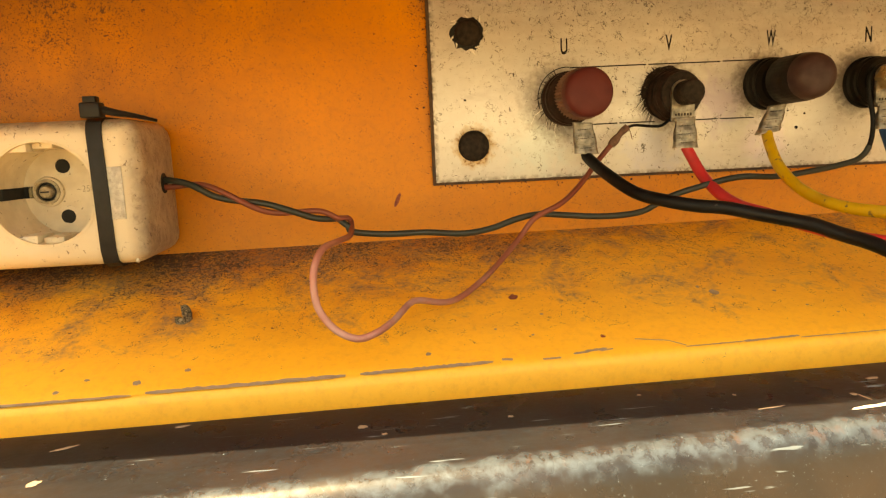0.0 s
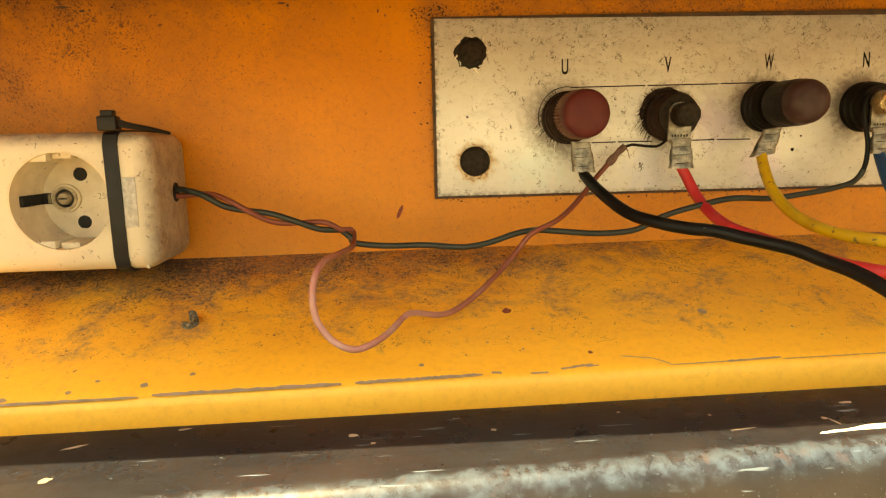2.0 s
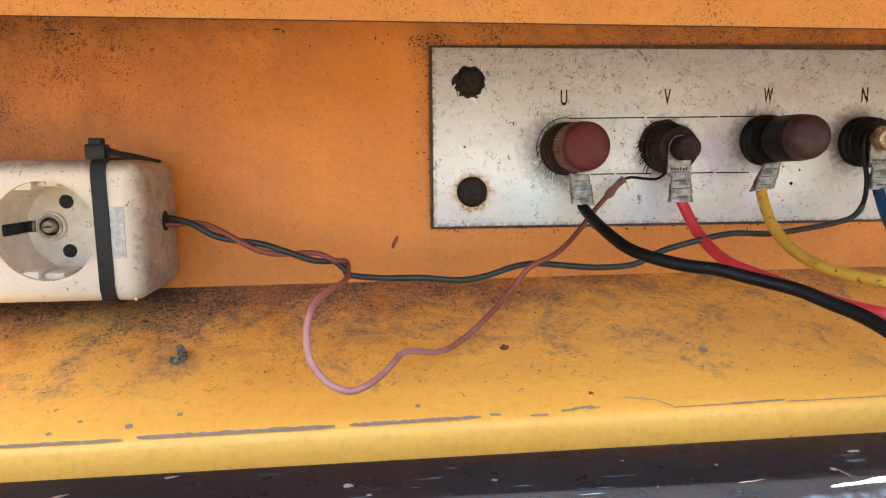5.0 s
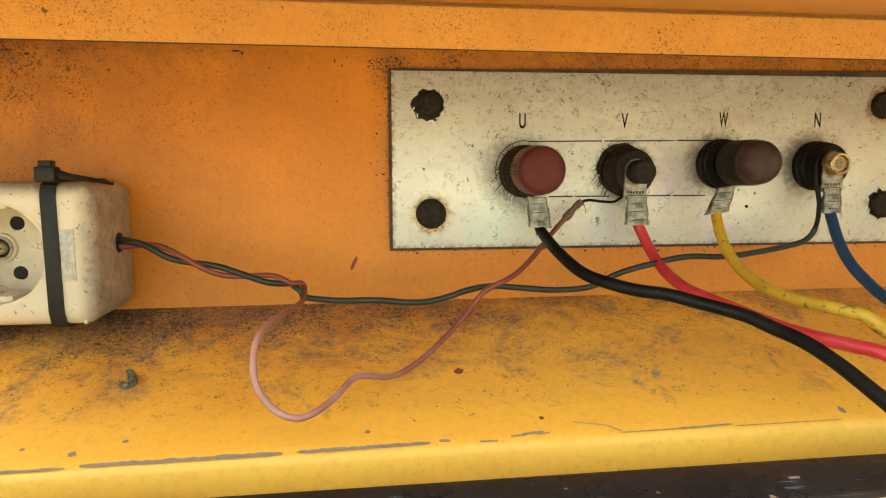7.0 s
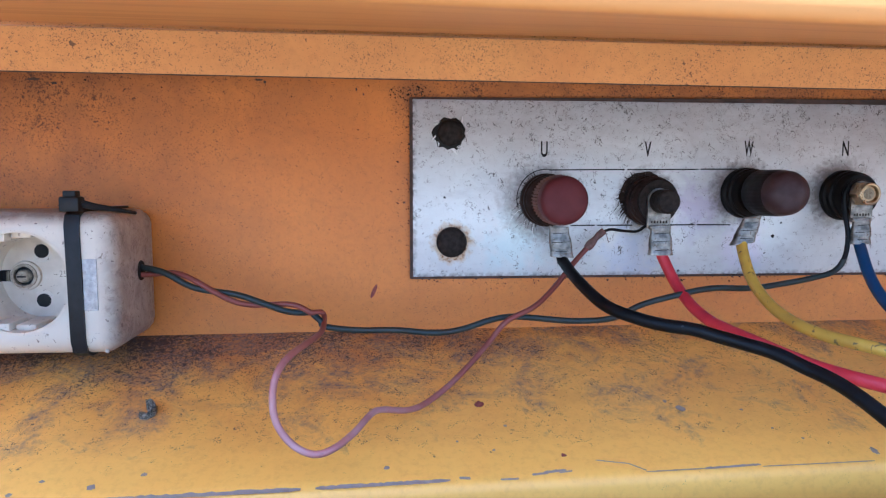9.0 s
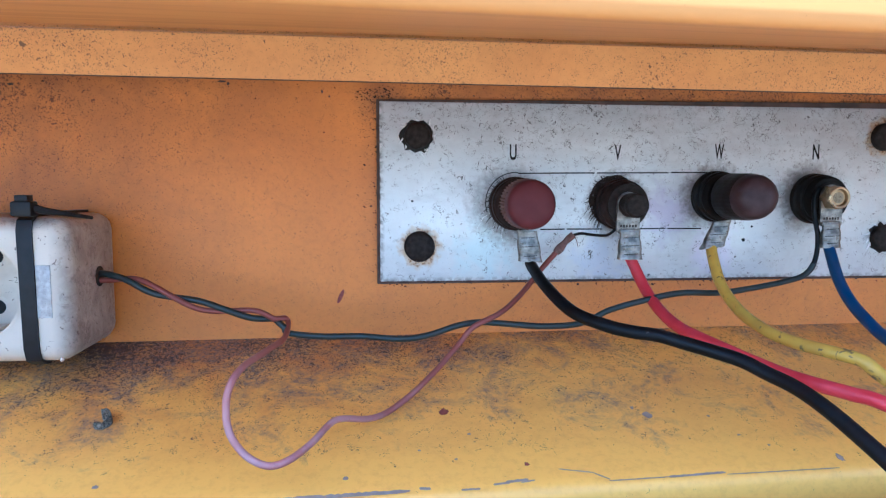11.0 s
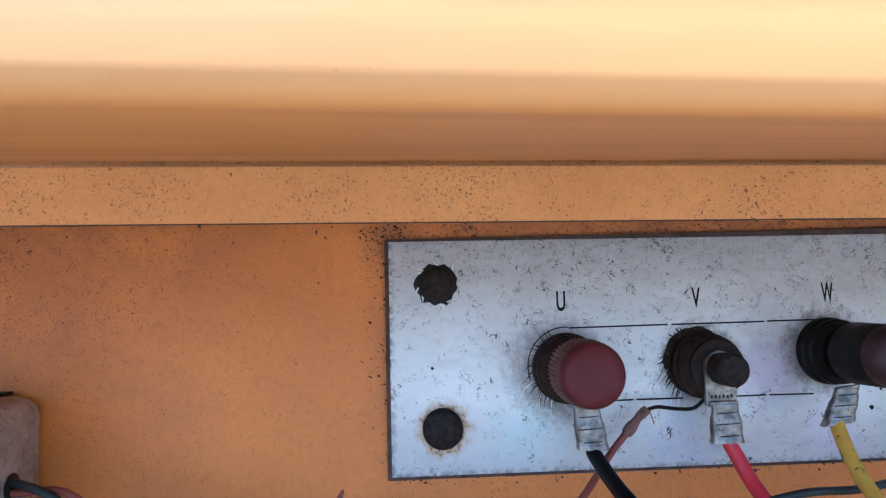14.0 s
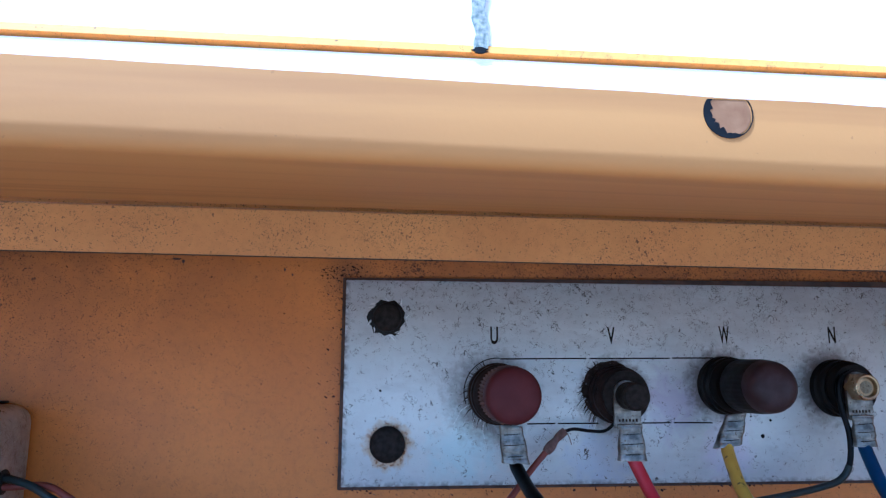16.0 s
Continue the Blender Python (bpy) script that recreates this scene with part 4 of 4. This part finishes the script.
cutter.location = (0, 0, 0)
mod = body_me.modifiers.new("wells", "BOOLEAN")
mod.operation, mod.object, mod.solver = "DIFFERENCE", cutter, "EXACT"
bpy.context.view_layer.update()
carved = bpy.data.meshes.new_from_object(body_me.evaluated_get(bpy.context.evaluated_depsgraph_get()))
body_me.modifiers.clear()
body_me.data = carved
carved.materials.clear()
carved.materials.append(M_CREAM)
for p in carved.polygons:
    p.use_smooth = True
carved.set_sharp_from_angle(angle=radians(35))
bpy.data.objects.remove(cutter)
for x in WELLS:
    ins = part("insert", lathe(bmesh.new(), x, 1228.2, [(-44.3, 18.9), (-44.3, 18.0), (-25, 17.4), (-22.6, 16.6), (-22.2, 0)], 56, None, False), M_WELL, strip, "grubby recessed socket well", 30)
    for z in (1237.6, 1218.4):
        part("pin_hole", lathe(bmesh.new(), x - 1.6, z, [(-22.1, 2.7), (-22.5, 2.7), (-22.5, 0)], 22), M_HOLE, ins, "round dark pin hole")
        part("hole_rim", lathe(bmesh.new(), x - 1.6, z, [(-22.2, 4.4), (-22.4, 4.2), (-22.42, 2.8)], 26, None, False), M_CREAM, ins, "pale worn rim of a pin hole")
    part("boss", lathe(bmesh.new(), x - 7.6, 1228.2, [(-22, 5.8), (-23.6, 5.6), (-24, 5.0), (-23.8, 4.2), (-23, 4.0), (-23, 0)], 30), M_WELL, ins, "worn round screw boss")
    part("boss_ring", lathe(bmesh.new(), x - 7.6, 1228.2, [(-23.4, 4.9), (-24.6, 4.7), (-24.6, 3.7), (-22.8, 3.6)], 30, None, False), M_WASHER, ins, "dark corroded ring")
    part("screw", lathe(bmesh.new(), x - 7.6, 1228.2, [(-22, 2.5), (-25.4, 2.4), (-26.0, 1.9), (-26.2, 0)], 22), M_WASHER, ins, "rusty slotted centre screw")
    part("hollow", lathe(bmesh.new(), x - 7.6, 1228.2, [(-23.1, 3.7), (-23.4, 3.6), (-23.4, 2.6)], 26, None, False), M_HOLE, ins, "dark hollow round the screw")
    part("screw_slot", box(bmesh.new(), x - 9.2, x - 6.0, -26.4, -26.1, 1227.9, 1228.5), M_HOLE, ins)
    part("key_slot", box(bmesh.new(), x - 17.2, x - 13.2, -23.0, -22.0, 1226.0, 1230.4, 0.2), M_HOLE, ins, "dark earthing slot")
    part("key_slot", box(bmesh.new(), x - 18.2, x - 16.4, -38, -22.4, 1226.0, 1230.2, 0.2), M_HOLE, ins, "dark earthing slot")
    part("slot_guide", box(bmesh.new(), x - 14.2, x - 13.0, -24.5, -22.4, 1226.2, 1230.2, 0.4), M_STUD, ins, "corroded contact in the slot")
    for s in (1, -1):
        part("earth_clip", box(bmesh.new(), x - 3.6, x + 3.6, -40, -24, 1228.2 + s * 17.2 - 1.5, 1228.2 + s * 17.2 + 1.5, 0.6), M_WELL, ins, "side earthing clip")
        part("clip_gap", box(bmesh.new(), x - 11.0, x - 4.0, -43.0, -30, 1228.2 + s * 16.3 - 1.6, 1228.2 + s * 16.3 + 1.6, 0.4), M_CREAM, ins)
    part("lettering", lettering("~250V", 2.4, 0.9, x + 6.8, -22.5, 1228.6, -0.02), M_STUD, ins, "small moulded lettering 250V")
part("sticker", box(bmesh.new(), -119.8, -114.9, -44.4, -43.9, 1218, 1236.6, 0.15), M_STICKER, strip, "scuffed silver sticker")
part("cable_hole", tube(bmesh.new(), [Vector((-114, -17.5, 1229.2)), Vector((-108.75, -17.5, 1229.2))], 4.0, 22), M_HOLE, strip, "dark cable entry hole")
part("drip", lathe(bmesh.new(), -113.5, 1202.5, [(-41.5, 0.8), (-42.3, 0.6), (-42.5, 0)], 12), M_CREAM, strip, "melted plastic drip")

# cable tie round the strip
tie = thing("cable_tie", (-122, -45, 1202), "black nylon cable tie pulled round the socket strip", "cable tie")
bm = bmesh.new()
band = [(-44.8, 1207), (-44.8, 1249), (-43.5, 1252.4), (-40, 1254.2), (-10, 1254.4), (2.8, 1254.4), (2.8, 1253.4), (-10, 1253.4), (-39.5, 1253.3), (-42.8, 1251.7), (-43.9, 1248.6), (-43.9, 1207), (-42.4, 1203), (-39, 1201.4), (2.8, 1201.2), (2.8, 1200.2), (-39.4, 1200.4), (-43.4, 1202.4)]
sheet(bm, band, -124.8, -119.6, 1, lambda x, y, z: (x - (z - 1253) * 0.012 - 0.6, y, z))
part("strap", bm, M_TIE, tie)
head = part("head", box(bmesh.new(), -125.8, -118.9, -47.0, -41.4, 1253.6, 1258.9, 0.7), M_TIE, tie)
part("head_top", box(bmesh.new(), -124.6, -120.2, -46.2, -42.0, 1258.7, 1261.0, 0.4), M_TIE, head)
part("tail", tube(bmesh.new(), spline([(-119.5, -43.5, 1256.4), (-115, -42.5, 1255.2), (-110, -39, 1254.2), (-104.5, -33, 1252.6)], 6), lambda t: 1.5 - 0.9 * t, 8), M_TIE, tie, "short cut tail of the tie")

# ---- thin wires ----
mid = spline([(-112, -17, 1229.3), (-109, -17.5, 1229), (-97, -20, 1228), (-87, -22, 1224), (-76, -23, 1220), (-66, -23, 1217), (-55, -23, 1215), (-47, -23, 1213.6), (-40, -22, 1211.5)], 10)


def twisted(phase):
    out = []
    for i, q in enumerate(mid):
        t = i / (len(mid) - 1)
        a = phase + 2 * math.pi * (2.15 * t**0.9)
        r = 1.45 * min(1, 0.55 + 3 * t)
        out.append(q + Vector((0.2 * r * math.sin(a), r * math.cos(a), r * math.sin(a))))
    return out


def thin_wire(label, line, material, r, at):
    ob = thing("thin_wire", at, label, "wire", "thin wires from the socket strip")
    part("insulation", tube(bmesh.new(), line, r, 12), material, ob, angle=70)
    return ob


pink = spline([(-38, -20.5, 1212), (-36.8, -21, 1210), (-37, -32, 1206.4), (-40, -56, 1207.4), (-43, -80, 1208.6), (-45, -90, 1206), (-46, -92.4, 1200), (-45, -93, 1192), (-40.4, -93.6, 1185.4), (-34, -94, 1182.2), (-28, -93, 1183.4), (-22.3, -84, 1184.8), (-17.0, -74, 1187.4), (-13.2, -69.7, 1187.3), (-5.1, -63, 1184.6), (1.7, -55.3, 1184.1), (11.2, -47.6, 1188.3), (21.7, -37.7, 1195), (29.9, -31, 1201.9), (36.4, -30, 1209), (48, -26, 1213.8), (58, -18, 1220), (69, -10, 1230), (76, -8, 1237)], 7)
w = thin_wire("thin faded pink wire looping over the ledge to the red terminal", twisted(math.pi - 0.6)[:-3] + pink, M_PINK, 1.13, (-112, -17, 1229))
part("splice", tube(bmesh.new(), spline([(75, -8.5, 1236), (78, -8.5, 1239.4), (80, -8, 1241.4), (82.6, -8, 1243.6)], 6), lambda t: 1.5 + 0.5 * math.sin(9 * t) * (1 - t), 12), M_TAPE, w, "burnt twisted wire end")
part("strand", tube(bmesh.new(), spline([(82, -8, 1243.2), (86, -8, 1244.2), (92, -8.6, 1243.5), (97.5, -9, 1243.6), (101.5, -10, 1247.0), (104, -11, 1250)], 7), 0.62, 8), M_CBLACK, w, "thin blackened strand")
part("whisker", tube(bmesh.new(), spline([(83, -8, 1243.4), (84.4, -7, 1241), (85.4, -6, 1238.4)], 5), 0.16, 6), M_TAPE, w, "stray copper whisker")
green = spline([(-38, -24, 1209), (-36, -24, 1206.6), (-23, -24, 1205), (-8, -25, 1205), (8, -26, 1203.8), (19, -26, 1205.2), (30, -25, 1208.4), (39, -25, 1209.8), (50, -24, 1208.8), (66, -24, 1207.4), (82, -24, 1208.4), (93, -26, 1214), (106, -28, 1218), (122, -28, 1221), (141, -24, 1220.2), (158, -20, 1221.4), (175, -16, 1223.4), (185, -14.4, 1226), (189.2, -14.6, 1232), (190.4, -14.2, 1242), (189.4, -12.6, 1252), (189.2, -12.4, 1260), (191.5, -12.2, 1264)], 7)
w = thin_wire("thin dusty green wire running along the panel to the brass nut", twisted(-0.6)[:-3] + green[:-29], M_GREEN, 1.25, (-112, -18, 1229))
part("blackened_end", tube(bmesh.new(), green[-30:], 1.05, 12), M_CBLACK, w, "blackened end of the wire")
